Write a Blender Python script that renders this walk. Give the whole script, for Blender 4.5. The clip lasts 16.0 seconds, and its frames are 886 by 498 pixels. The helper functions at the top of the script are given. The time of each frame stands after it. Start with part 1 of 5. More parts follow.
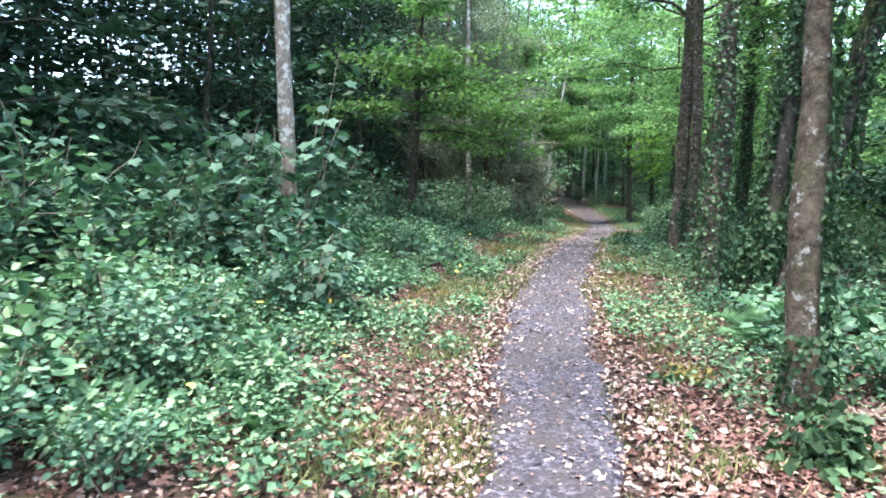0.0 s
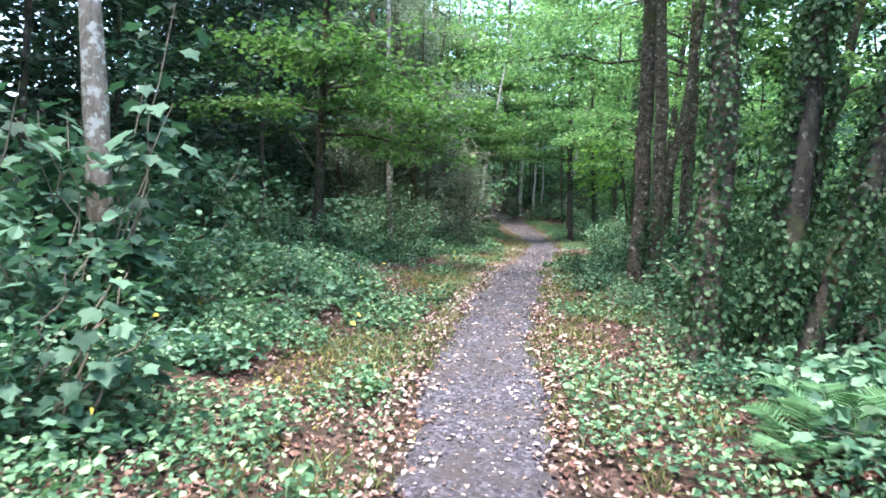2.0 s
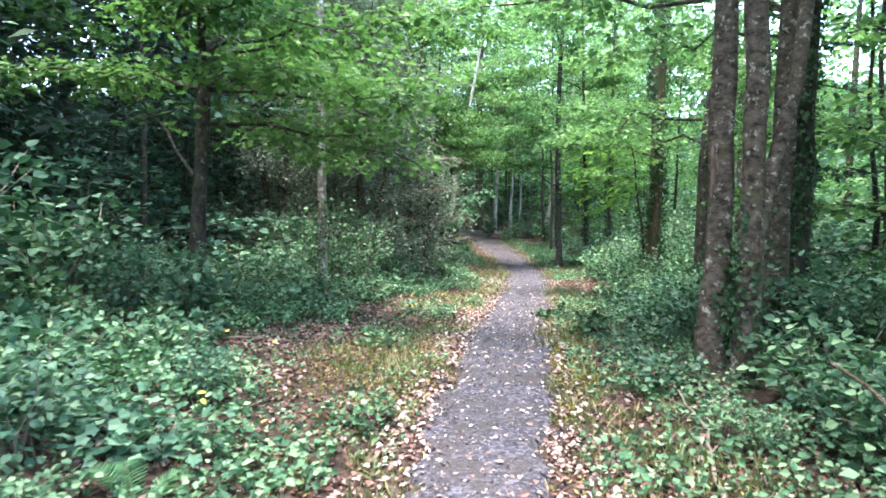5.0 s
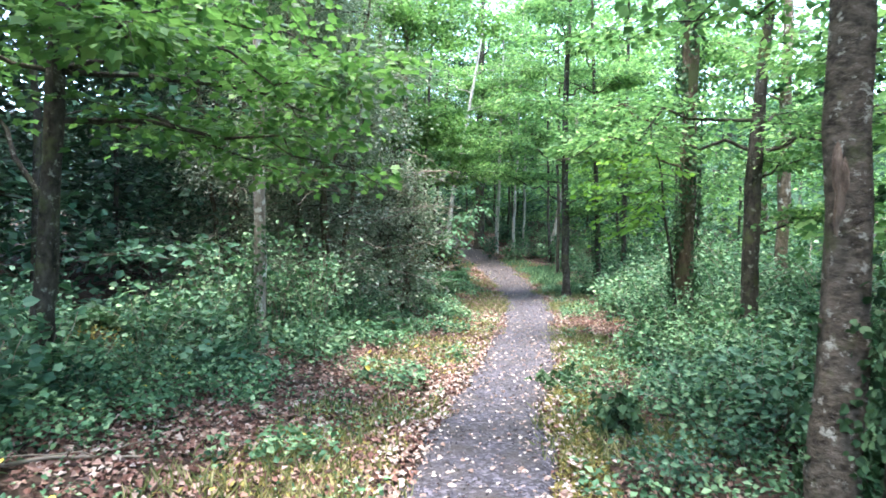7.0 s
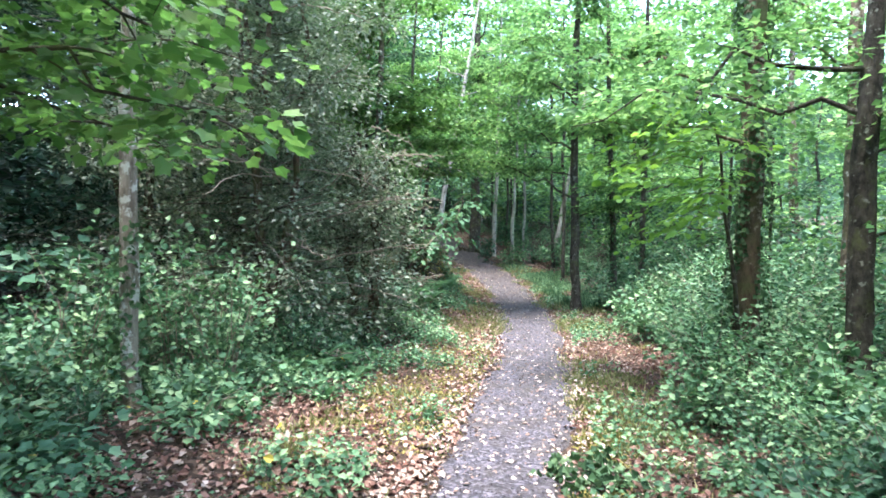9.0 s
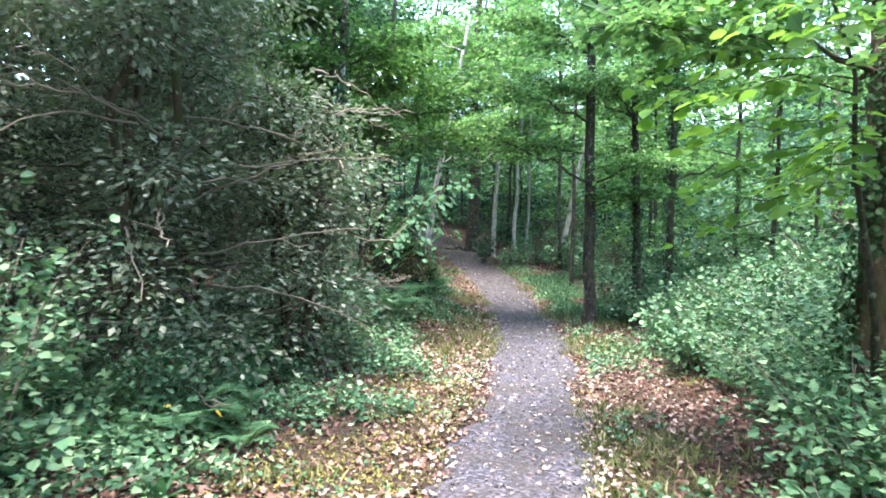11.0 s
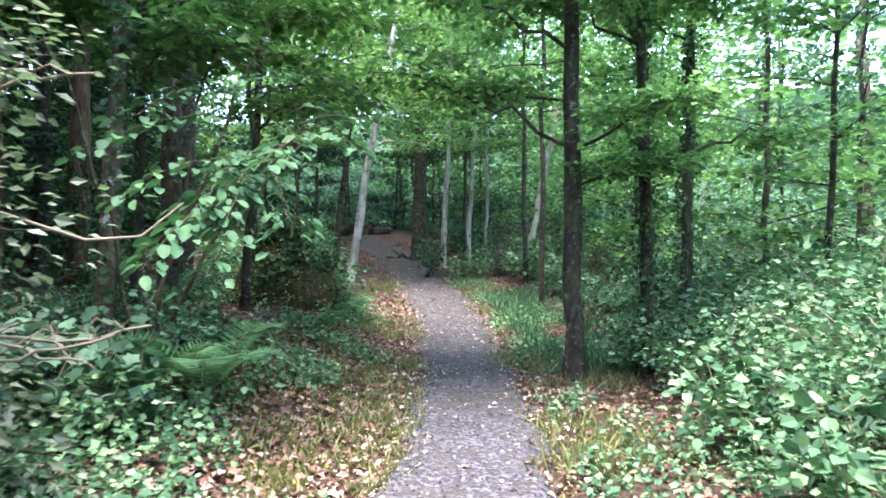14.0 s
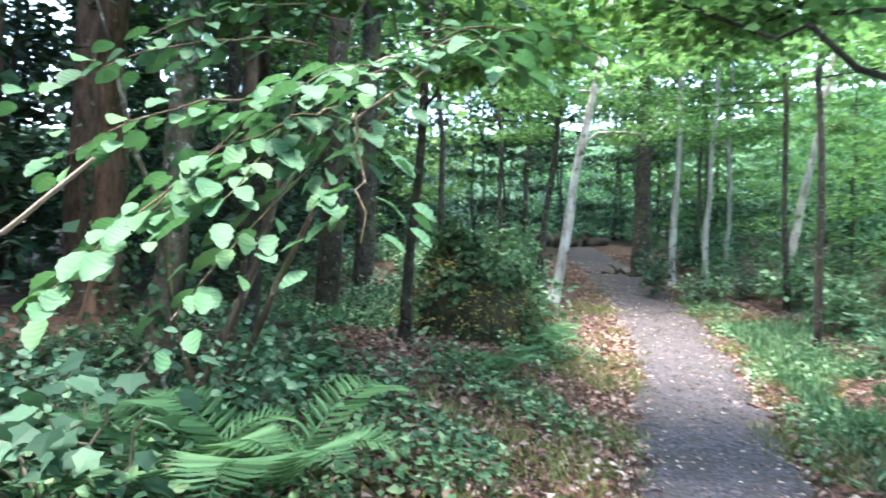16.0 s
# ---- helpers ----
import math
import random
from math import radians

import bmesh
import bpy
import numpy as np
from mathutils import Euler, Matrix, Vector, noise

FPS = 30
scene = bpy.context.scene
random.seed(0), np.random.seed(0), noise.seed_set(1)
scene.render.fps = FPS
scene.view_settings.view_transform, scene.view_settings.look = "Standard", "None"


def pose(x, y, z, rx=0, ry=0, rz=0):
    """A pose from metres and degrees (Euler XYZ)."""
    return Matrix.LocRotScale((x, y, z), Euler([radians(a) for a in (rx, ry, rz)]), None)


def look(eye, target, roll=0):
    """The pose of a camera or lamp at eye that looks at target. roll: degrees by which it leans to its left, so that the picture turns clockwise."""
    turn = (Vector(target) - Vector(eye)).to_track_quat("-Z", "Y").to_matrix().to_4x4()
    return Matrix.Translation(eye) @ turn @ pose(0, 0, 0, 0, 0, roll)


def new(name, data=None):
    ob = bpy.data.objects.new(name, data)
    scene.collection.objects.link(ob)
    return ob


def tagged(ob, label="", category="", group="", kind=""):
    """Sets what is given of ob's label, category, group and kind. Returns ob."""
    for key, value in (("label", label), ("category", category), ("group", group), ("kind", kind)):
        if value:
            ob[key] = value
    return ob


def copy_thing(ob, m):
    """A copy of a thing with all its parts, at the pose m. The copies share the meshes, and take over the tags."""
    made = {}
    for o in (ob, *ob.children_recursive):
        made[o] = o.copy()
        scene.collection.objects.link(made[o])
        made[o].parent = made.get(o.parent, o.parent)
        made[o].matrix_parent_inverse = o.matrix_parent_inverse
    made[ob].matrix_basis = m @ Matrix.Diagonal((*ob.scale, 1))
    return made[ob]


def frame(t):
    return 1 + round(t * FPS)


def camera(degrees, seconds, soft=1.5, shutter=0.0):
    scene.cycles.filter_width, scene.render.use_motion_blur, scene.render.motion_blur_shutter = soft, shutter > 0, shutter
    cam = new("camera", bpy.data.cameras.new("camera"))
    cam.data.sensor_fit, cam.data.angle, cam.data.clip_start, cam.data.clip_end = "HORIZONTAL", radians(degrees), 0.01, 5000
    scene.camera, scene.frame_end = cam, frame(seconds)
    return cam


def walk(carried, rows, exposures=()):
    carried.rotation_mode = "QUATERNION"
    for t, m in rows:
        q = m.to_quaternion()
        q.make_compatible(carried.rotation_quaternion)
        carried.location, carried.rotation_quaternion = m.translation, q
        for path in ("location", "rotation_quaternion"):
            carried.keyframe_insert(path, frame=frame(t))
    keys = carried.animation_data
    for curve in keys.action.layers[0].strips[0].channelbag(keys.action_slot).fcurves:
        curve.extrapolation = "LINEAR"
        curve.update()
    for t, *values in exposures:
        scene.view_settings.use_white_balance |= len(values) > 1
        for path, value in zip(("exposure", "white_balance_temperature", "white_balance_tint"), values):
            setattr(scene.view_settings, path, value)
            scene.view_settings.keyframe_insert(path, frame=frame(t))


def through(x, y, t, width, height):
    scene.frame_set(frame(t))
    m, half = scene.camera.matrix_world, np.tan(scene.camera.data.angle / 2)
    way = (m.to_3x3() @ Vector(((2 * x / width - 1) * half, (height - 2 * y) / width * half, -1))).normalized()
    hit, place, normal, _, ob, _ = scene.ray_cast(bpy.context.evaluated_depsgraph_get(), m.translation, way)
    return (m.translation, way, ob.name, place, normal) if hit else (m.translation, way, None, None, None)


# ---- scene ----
cam = camera(68.0, 16.0, soft=1.7, shutter=0.25)
PATH = [
    (0, (0.527, -0.001, 1.128), (0.415, 1.989, 0.972), -0.10),
    (0.5, (0.643, 0.549, 1.146), (0.573, 2.543, 1.011), -0.11),
    (1, (0.705, 1.203, 1.173), (0.756, 3.198, 1.040), 0.06),
    (1.5, (0.792, 1.834, 1.200), (0.856, 3.829, 1.077), -0.07),
    (2, (0.831, 2.503, 1.205), (0.909, 4.499, 1.091), -0.06),
    (2.5, (0.890, 3.198, 1.229), (1.011, 5.192, 1.123), -0.12),
    (3, (0.918, 3.924, 1.231), (1.049, 5.917, 1.133), -0.09),
    (3.5, (0.932, 4.637, 1.302), (1.079, 6.630, 1.216), -0.30),
    (4, (1.022, 5.303, 1.356), (1.180, 7.295, 1.277), -0.38),
    (4.2, (1.024, 5.573, 1.355), (1.192, 7.564, 1.276), -0.24),
    (6.3, (1.868, 8.075, 1.547), (2.024, 10.068, 1.494), -0.15),
    (6.5, (1.888, 8.319, 1.550), (2.042, 10.312, 1.507), -0.23),
    (7, (1.889, 8.921, 1.623), (2.033, 10.916, 1.587), -0.20),
    (7.5, (2.014, 9.552, 1.648), (2.152, 11.546, 1.605), -0.44),
    (8, (2.135, 10.227, 1.673), (2.275, 12.222, 1.631), -0.33),
    (8.5, (2.333, 10.952, 1.655), (2.476, 12.946, 1.613), -0.50),
    (9, (2.386, 11.611, 1.641), (2.532, 13.606, 1.609), -0.16),
    (9.2, (2.416, 11.866, 1.673), (2.554, 13.861, 1.637), -0.28),
    (11.3, (3.038, 14.695, 1.494), (3.170, 16.690, 1.470), 0.69),
    (11.5, (3.083, 14.992, 1.511), (3.219, 16.987, 1.492), 0.49),
    (12, (3.279, 15.659, 1.523), (3.422, 17.654, 1.510), 0.35),
    (12.5, (3.408, 16.323, 1.515), (3.565, 18.317, 1.502), 0.46),
    (13, (3.593, 17.029, 1.472), (3.765, 19.021, 1.458), 0.10),
    (13.5, (3.796, 17.750, 1.432), (3.988, 19.741, 1.425), 0.22),
    (14, (4.000, 18.413, 1.437), (4.233, 20.400, 1.437), 0.04),
    (14.5, (4.168, 19.066, 1.454), (4.401, 21.053, 1.459), -0.14),
    (15, (4.249, 19.649, 1.454), (4.466, 21.637, 1.469), 0.03),
    (15.5, (4.275, 20.189, 1.447), (4.258, 22.189, 1.468), 0.25),
    (16, (4.183, 20.664, 1.458), (3.761, 22.619, 1.488), 1.09),
]
walk(cam, [(t, look(eye, target, roll)) for t, eye, target, roll in PATH],
     exposures=[(0, 3.55), (3.0, 3.65), (6.3, 4.1), (9.0, 4.12), (12.0, 4.2), (14.5, 4.22), (15.2, 4.4), (16.0, 4.7)])

# ---- light: a bright overcast sky over the wood ----
world = bpy.data.worlds.new("overcast_sky")
scene.world = world
world.use_nodes = True
sky = world.node_tree.nodes.new("ShaderNodeTexSky")
sky.sky_type, sky.sun_disc = "NISHITA", False
sky.sun_elevation, sky.sun_rotation = radians(81), radians(-153)
sky.air_density, sky.dust_density, sky.ozone_density = 1.0, 1.4, 1.0
bg = world.node_tree.nodes["Background"]
bg.inputs["Strength"].default_value = 0.125
world.node_tree.links.new(sky.outputs[0], bg.inputs["Color"])
sun = new("sun", bpy.data.lights.new("sun", "SUN"))
sun.data.energy, sun.data.angle, sun.data.color = 1.2, radians(22), (1.0, 0.97, 0.9)
sun.matrix_world = look((-2.0, -4.0, 30), (0, 0, 2), 0)

# ---- materials ----
def material(name):
    m = bpy.data.materials.new(name)
    m.use_nodes = True
    t = m.node_tree
    return m, t, t.nodes["Principled BSDF"], t.nodes["Material Output"]


def node(t, kind, **values):
    n = t.nodes.new(kind)
    for key, value in values.items():
        n.inputs[key].default_value = value
    return n


def ramp(t, source, stops):
    n = t.nodes.new("ShaderNodeValToRGB")
    while len(n.color_ramp.elements) < len(stops):
        n.color_ramp.elements.new(0.5)
    for e, (at, c) in zip(n.color_ramp.elements, stops):
        e.position, e.color = at, (*c, 1)
    t.links.new(source, n.inputs[0])
    return n.outputs[0]


def mix(t, factor, a, b):
    n = t.nodes.new("ShaderNodeMix")
    n.data_type = "RGBA"
    for socket, value in ((n.inputs[0], factor), (n.inputs[6], a), (n.inputs[7], b)):
        if isinstance(value, (float, int)):
            socket.default_value = value
        elif isinstance(value, tuple):
            socket.default_value = (*value, 1)
        else:
            t.links.new(value, socket)
    return n.outputs[2]


def noise_at(t, vector, scale, detail=4.0, rough=0.6):
    n = node(t, "ShaderNodeTexNoise", Scale=scale, Detail=detail, Roughness=rough)
    t.links.new(vector, n.inputs["Vector"])
    return n.outputs[0]


def bump(t, shader, height, strength, distance):
    n = node(t, "ShaderNodeBump", Strength=strength, Distance=distance)
    t.links.new(height, n.inputs["Height"])
    t.links.new(n.outputs[0], shader.inputs["Normal"])


def leaf_material(name, stops, rough=0.42, through=0.4, glow=(0.22, 0.42, 0.04), gain=1.0):
    """Leaves: a colour of its own for each leaf, a waxy upper face, and light that comes through the blade."""
    m, t, p, out = material(name)
    geo = t.nodes.new("ShaderNodeNewGeometry")
    own = ramp(t, geo.outputs["Random Per Island"], [(at, tuple(v * k * gain * (0.65 + 0.6 * at) for v, k in zip(c, (1.22, 0.97, 1.08)))) for at, c in stops])
    spots = noise_at(t, geo.outputs["Position"], 45.0, 2.0)
    broad = noise_at(t, geo.outputs["Position"], 0.9, 2.0)
    hue = t.nodes.new("ShaderNodeHueSaturation")
    value = t.nodes.new("ShaderNodeMapRange")
    value.inputs[1].default_value, value.inputs[2].default_value = 0.3, 0.7
    value.inputs[3].default_value, value.inputs[4].default_value = 0.75, 1.3
    t.links.new(broad, value.inputs[0])
    t.links.new(value.outputs[0], hue.inputs["Value"])
    t.links.new(own, hue.inputs["Color"])
    colour = mix(t, spots, hue.outputs[0], own)
    t.links.new(colour, p.inputs["Base Color"])
    p.inputs["Roughness"].default_value = rough
    p.inputs["Specular IOR Level"].default_value = 0.2
    back = t.nodes.new("ShaderNodeBsdfTranslucent")
    t.links.new(mix(t, 0.5, colour, glow), back.inputs["Color"])
    both = t.nodes.new("ShaderNodeMixShader")
    both.inputs[0].default_value = through
    t.links.new(p.outputs[0], both.inputs[1])
    t.links.new(back.outputs[0], both.inputs[2])
    t.links.new(both.outputs[0], out.inputs["Surface"])
    return m


def bark_material(name, dark, light, patch, amount, moss=0.0, groove=14.0, along=0.28, blots=9.0):
    m, t, p, out = material(name)
    co = t.nodes.new("ShaderNodeTexCoord").outputs["Object"]
    stretch = t.nodes.new("ShaderNodeMapping")
    stretch.inputs["Scale"].default_value = (1, 1, along)
    t.links.new(co, stretch.inputs[0])
    grain = noise_at(t, stretch.outputs[0], groove, 6.0, 0.7)
    base = ramp(t, grain, [(0.36, dark), (0.64, light)])
    blot = ramp(t, noise_at(t, co, blots, 6.0, 0.7), [(0.62 - amount, (0, 0, 0)), (0.68 - amount, (1, 1, 1))])
    base = mix(t, blot, base, patch)
    if moss:
        film = ramp(t, noise_at(t, co, 2.2, 6.0, 0.7), [(0.62 - moss, (0, 0, 0)), (0.75 - moss, (1, 1, 1))])
        base = mix(t, film, base, (0.075, 0.082, 0.034))
    t.links.new(base, p.inputs["Base Color"])
    p.inputs["Roughness"].default_value = 0.9
    p.inputs["Specular IOR Level"].default_value = 0.2
    ridge = noise_at(t, stretch.outputs[0], groove * 3.0, 4.0, 0.7)
    bump(t, p, mix(t, 0.4, grain, ridge), 1.0, 0.045)
    return m


def gravel_material():
    m, t, p, out = material("gravel")
    co = t.nodes.new("ShaderNodeNewGeometry").outputs["Position"]
    cells = node(t, "ShaderNodeTexVoronoi", Scale=42.0)
    t.links.new(co, cells.inputs["Vector"])
    tone = t.nodes.new("ShaderNodeSeparateColor")
    t.links.new(cells.outputs["Color"], tone.inputs[0])
    stone = ramp(t, tone.outputs[0], [(0.0, (0.016, 0.014, 0.022)), (0.55, (0.046, 0.04, 0.06)), (1.0, (0.15, 0.135, 0.172))])
    dirt = ramp(t, noise_at(t, co, 2.6, 6.0, 0.7), [(0.42, (0, 0, 0)), (0.66, (1, 1, 1))])
    base = mix(t, dirt, stone, (0.045, 0.035, 0.036))
    # darkens from y 24 to 33: brown earth, with the trees' shade painted in
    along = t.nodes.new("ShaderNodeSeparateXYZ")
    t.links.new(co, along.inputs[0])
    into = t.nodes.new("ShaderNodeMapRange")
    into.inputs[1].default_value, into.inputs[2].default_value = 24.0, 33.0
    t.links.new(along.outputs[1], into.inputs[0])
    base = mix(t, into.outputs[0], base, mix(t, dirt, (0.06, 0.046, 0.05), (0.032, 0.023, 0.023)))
    fine = ramp(t, noise_at(t, co, 120.0, 2.0), [(0.35, (0.55, 0.55, 0.55)), (0.7, (1, 1, 1))])
    shade = t.nodes.new("ShaderNodeMix")
    shade.data_type, shade.blend_type = "RGBA", "MULTIPLY"
    shade.inputs[0].default_value = 0.6
    t.links.new(base, shade.inputs[6])
    t.links.new(fine, shade.inputs[7])
    t.links.new(shade.outputs[2], p.inputs["Base Color"])
    p.inputs["Roughness"].default_value = 0.85
    bump(t, p, cells.outputs["Distance"], 0.8, 0.012)
    return m


def earth_material():
    m, t, p, out = material("woodland_floor")
    co = t.nodes.new("ShaderNodeNewGeometry").outputs["Position"]
    cells = node(t, "ShaderNodeTexVoronoi", Scale=24.0)
    t.links.new(co, cells.inputs["Vector"])
    tone = t.nodes.new("ShaderNodeSeparateColor")
    t.links.new(cells.outputs["Color"], tone.inputs[0])
    mat_of_leaves = ramp(t, tone.outputs[0], [(0.0, (0.02, 0.014, 0.012)), (0.5, (0.065, 0.041, 0.034)), (1.0, (0.17, 0.112, 0.09))])
    humus = ramp(t, noise_at(t, co, 22.0, 6.0, 0.75), [(0.3, (0.02, 0.015, 0.012)), (0.7, (0.075, 0.05, 0.04))])
    soil = mix(t, noise_at(t, co, 3.0, 4.0), mat_of_leaves, humus)
    moss = ramp(t, noise_at(t, co, 60.0, 3.0, 0.7), [(0.3, (0.045, 0.05, 0.018)), (0.7, (0.13, 0.13, 0.045))])
    where = ramp(t, noise_at(t, co, 1.3, 5.0, 0.65), [(0.56, (0, 0, 0)), (0.74, (0.4, 0.4, 0.4))])
    base = mix(t, where, soil, moss)
    t.links.new(base, p.inputs["Base Color"])
    p.inputs["Roughness"].default_value = 0.95
    p.inputs["Specular IOR Level"].default_value = 0.15
    bump(t, p, noise_at(t, co, 35.0, 6.0, 0.75), 0.8, 0.03)
    return m


def plain_material(name, stops, rough=0.8):
    """Small loose pieces: each one takes its own tone."""
    m, t, p, out = material(name)
    geo = t.nodes.new("ShaderNodeNewGeometry")
    own = ramp(t, geo.outputs["Random Per Island"], stops)
    fleck = noise_at(t, geo.outputs["Position"], 60.0, 4.0, 0.7)
    t.links.new(mix(t, fleck, own, mix(t, 0.5, own, (0.05, 0.035, 0.03))), p.inputs["Base Color"])
    p.inputs["Roughness"].default_value = rough
    p.inputs["Specular IOR Level"].default_value = 0.25
    return m


BEECH = leaf_material("beech_leaf", [(0.0, (0.012, 0.045, 0.018)), (0.55, (0.045, 0.12, 0.042)), (1.0, (0.12, 0.23, 0.075))], 0.5, 0.44, (0.17, 0.38, 0.1), gain=1.8)
DEEP = leaf_material("deep_leaf", [(0.0, (0.008, 0.032, 0.019)), (0.7, (0.028, 0.085, 0.047)), (1.0, (0.075, 0.16, 0.085))], 0.45, 0.2, (0.08, 0.24, 0.08), gain=1.55)
HOLLY = leaf_material("holly_leaf", [(0.0, (0.05, 0.085, 0.055)), (0.6, (0.1, 0.145, 0.098)), (1.0, (0.15, 0.195, 0.138))], 0.4, 0.26, (0.18, 0.36, 0.12), gain=1.2)
BLUE = leaf_material("sycamore_leaf", [(0.0, (0.014, 0.055, 0.032)), (0.55, (0.046, 0.128, 0.074)), (1.0, (0.11, 0.22, 0.125))], 0.52, 0.2, (0.1, 0.32, 0.1), gain=1.22)
SYCAMORE = leaf_material("broad_sycamore_leaf", [(0.0, (0.014, 0.055, 0.032)), (0.55, (0.038, 0.105, 0.063)), (1.0, (0.065, 0.15, 0.09))], 0.6, 0.2, (0.1, 0.3, 0.12))
# darker copy of deep_leaf: the shade inside the wood is put into its colour
PAINTED_SHADE = leaf_material("painted_shade_leaf", [(0.0, (0.008, 0.03, 0.018)), (0.7, (0.022, 0.065, 0.036)), (1.0, (0.05, 0.11, 0.06))], 0.5, 0.15, (0.06, 0.18, 0.06))
HERB = leaf_material("herb_leaf", [(0.0, (0.018, 0.06, 0.033)), (0.6, (0.055, 0.145, 0.07)), (1.0, (0.14, 0.25, 0.125))], 0.6, 0.2, (0.14, 0.36, 0.12), gain=1.38)
CONIFER = leaf_material("conifer_spray", [(0.0, (0.012, 0.034, 0.02)), (1.0, (0.035, 0.075, 0.04))], 0.5, 0.15, (0.04, 0.1, 0.04))
IVY = leaf_material("ivy_leaf", [(0.0, (0.018, 0.06, 0.026)), (0.6, (0.04, 0.105, 0.045)), (1.0, (0.07, 0.14, 0.065))], 0.6, 0.15, (0.1, 0.22, 0.06))
LINDEN = leaf_material("linden_leaf", [(0.0, (0.025, 0.085, 0.026)), (0.5, (0.055, 0.15, 0.048)), (1.0, (0.11, 0.23, 0.07))], 0.5, 0.36, (0.16, 0.38, 0.07))
FERN = leaf_material("fern_frond", [(0.0, (0.055, 0.17, 0.07)), (1.0, (0.09, 0.23, 0.1))], 0.6, 0.3, (0.14, 0.34, 0.08))
GRASS = leaf_material("grass_blade", [(0.0, (0.08, 0.14, 0.045)), (0.6, (0.16, 0.22, 0.085)), (1.0, (0.28, 0.31, 0.15))], 0.6, 0.3, (0.26, 0.36, 0.1))
MOSS = leaf_material("moss", [(0.0, (0.075, 0.1, 0.03)), (1.0, (0.22, 0.23, 0.075))], 0.9, 0.15, (0.25, 0.3, 0.05))
LITTER = plain_material("dead_leaf", [(0.0, (0.11, 0.045, 0.038)), (0.4, (0.25, 0.125, 0.102)), (0.75, (0.38, 0.245, 0.205)), (1.0, (0.58, 0.47, 0.42))], 0.7)
PALE_LITTER = plain_material("bleached_leaf", [(0.0, (0.2, 0.12, 0.1)), (0.45, (0.38, 0.28, 0.25)), (1.0, (0.62, 0.55, 0.52))], 0.75)
STONE = plain_material("path_stone", [(0.0, (0.045, 0.042, 0.056)), (0.7, (0.11, 0.104, 0.13)), (1.0, (0.25, 0.235, 0.26))], 0.8)
YELLOW = plain_material("yellow_leaf", [(0.0, (0.6, 0.42, 0.05)), (1.0, (0.7, 0.58, 0.12))], 0.6)
TWIG = plain_material("dead_twig", [(0.0, (0.12, 0.09, 0.07)), (1.0, (0.36, 0.3, 0.25))], 0.85)
BARK = bark_material("grey_brown_bark", (0.028, 0.02, 0.014), (0.125, 0.088, 0.062), (0.26, 0.225, 0.185), 0.06, 0.12)
BARK_LICHEN = bark_material("grey_lichened_bark", (0.12, 0.095, 0.078), (0.3, 0.255, 0.22), (0.46, 0.45, 0.42), 0.1, 0.02)
MOSSY = bark_material("mossy_earth", (0.014, 0.012, 0.008), (0.05, 0.043, 0.025), (0.09, 0.09, 0.03), 0.02)
BARK_PALE = bark_material("pale_lichened_bark", (0.05, 0.038, 0.028), (0.2, 0.155, 0.115), (0.48, 0.46, 0.42), 0.055, 0.1, 14.0, 0.8, 7.0)
BARK_DARK = bark_material("dark_mossy_bark", (0.013, 0.011, 0.01), (0.078, 0.066, 0.055), (0.19, 0.19, 0.165), 0.04, 0.1, 14.0, 0.5, 13.0)
BARK_BIRCH = bark_material("silver_birch_bark", (0.16, 0.145, 0.13), (0.46, 0.435, 0.4), (0.05, 0.042, 0.036), 0.05, 0.0, 8.0)
BARK_RED = bark_material("reddish_conifer_bark", (0.05, 0.03, 0.022), (0.2, 0.125, 0.09), (0.3, 0.24, 0.2), 0.0, 0.02)
BARK_RINGED = bark_material("ringed_brown_bark", (0.026, 0.02, 0.016), (0.15, 0.12, 0.098), (0.34, 0.32, 0.285), 0.05, 0.08, 11.0, 1.6, 15.0)
SCAR = bark_material("bare_scar_wood", (0.07, 0.045, 0.034), (0.27, 0.19, 0.15), (0.36, 0.28, 0.23), 0.0, 0.0, 26.0)
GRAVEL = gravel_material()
EARTH = earth_material()


# ---- geometry helpers ----


class Geo:
    """Gathers vertices and faces of any size, and turns them into one mesh."""

    def __init__(self):
        self.v, self.f, self.n = [], [], 0

    def add(self, verts, faces):
        self.v.append(np.asarray(verts, np.float32).reshape(-1, 3))
        self.f.append(np.asarray(faces, np.int32) + self.n)
        self.n += len(self.v[-1])

    def mesh(self, name, mat, smooth=False):
        me = bpy.data.meshes.new(name)
        v = np.concatenate(self.v)
        size = np.concatenate([np.full(len(f), f.shape[1]) for f in self.f])
        loops = np.concatenate([f.ravel() for f in self.f])
        me.vertices.add(len(v))
        me.vertices.foreach_set("co", v.ravel())
        me.loops.add(len(loops))
        me.loops.foreach_set("vertex_index", loops)
        me.polygons.add(len(size))
        me.polygons.foreach_set("loop_start", np.r_[0, np.cumsum(size)[:-1]].astype(np.int32))
        me.polygons.foreach_set("loop_total", size.astype(np.int32))
        me.polygons.foreach_set("use_smooth", np.full(len(size), smooth))
        me.materials.append(mat)
        me.update(calc_edges=True)
        return me


def part(name, geo, mat, parent=None, label="", smooth=False, kind=""):
    if not geo.n:
        return None
    ob = new(name, geo.mesh(name, mat, smooth))
    if parent is not None:
        ob.parent = parent
    return tagged(ob, label, kind=kind)


def thing(name, place, label, category, group=""):
    ob = new(name)
    ob.empty_display_size = 0.2
    ob.location = place
    return tagged(ob, label, category, group)


def unit(a):
    return a / np.maximum(np.linalg.norm(a, axis=-1, keepdims=True), 1e-9)


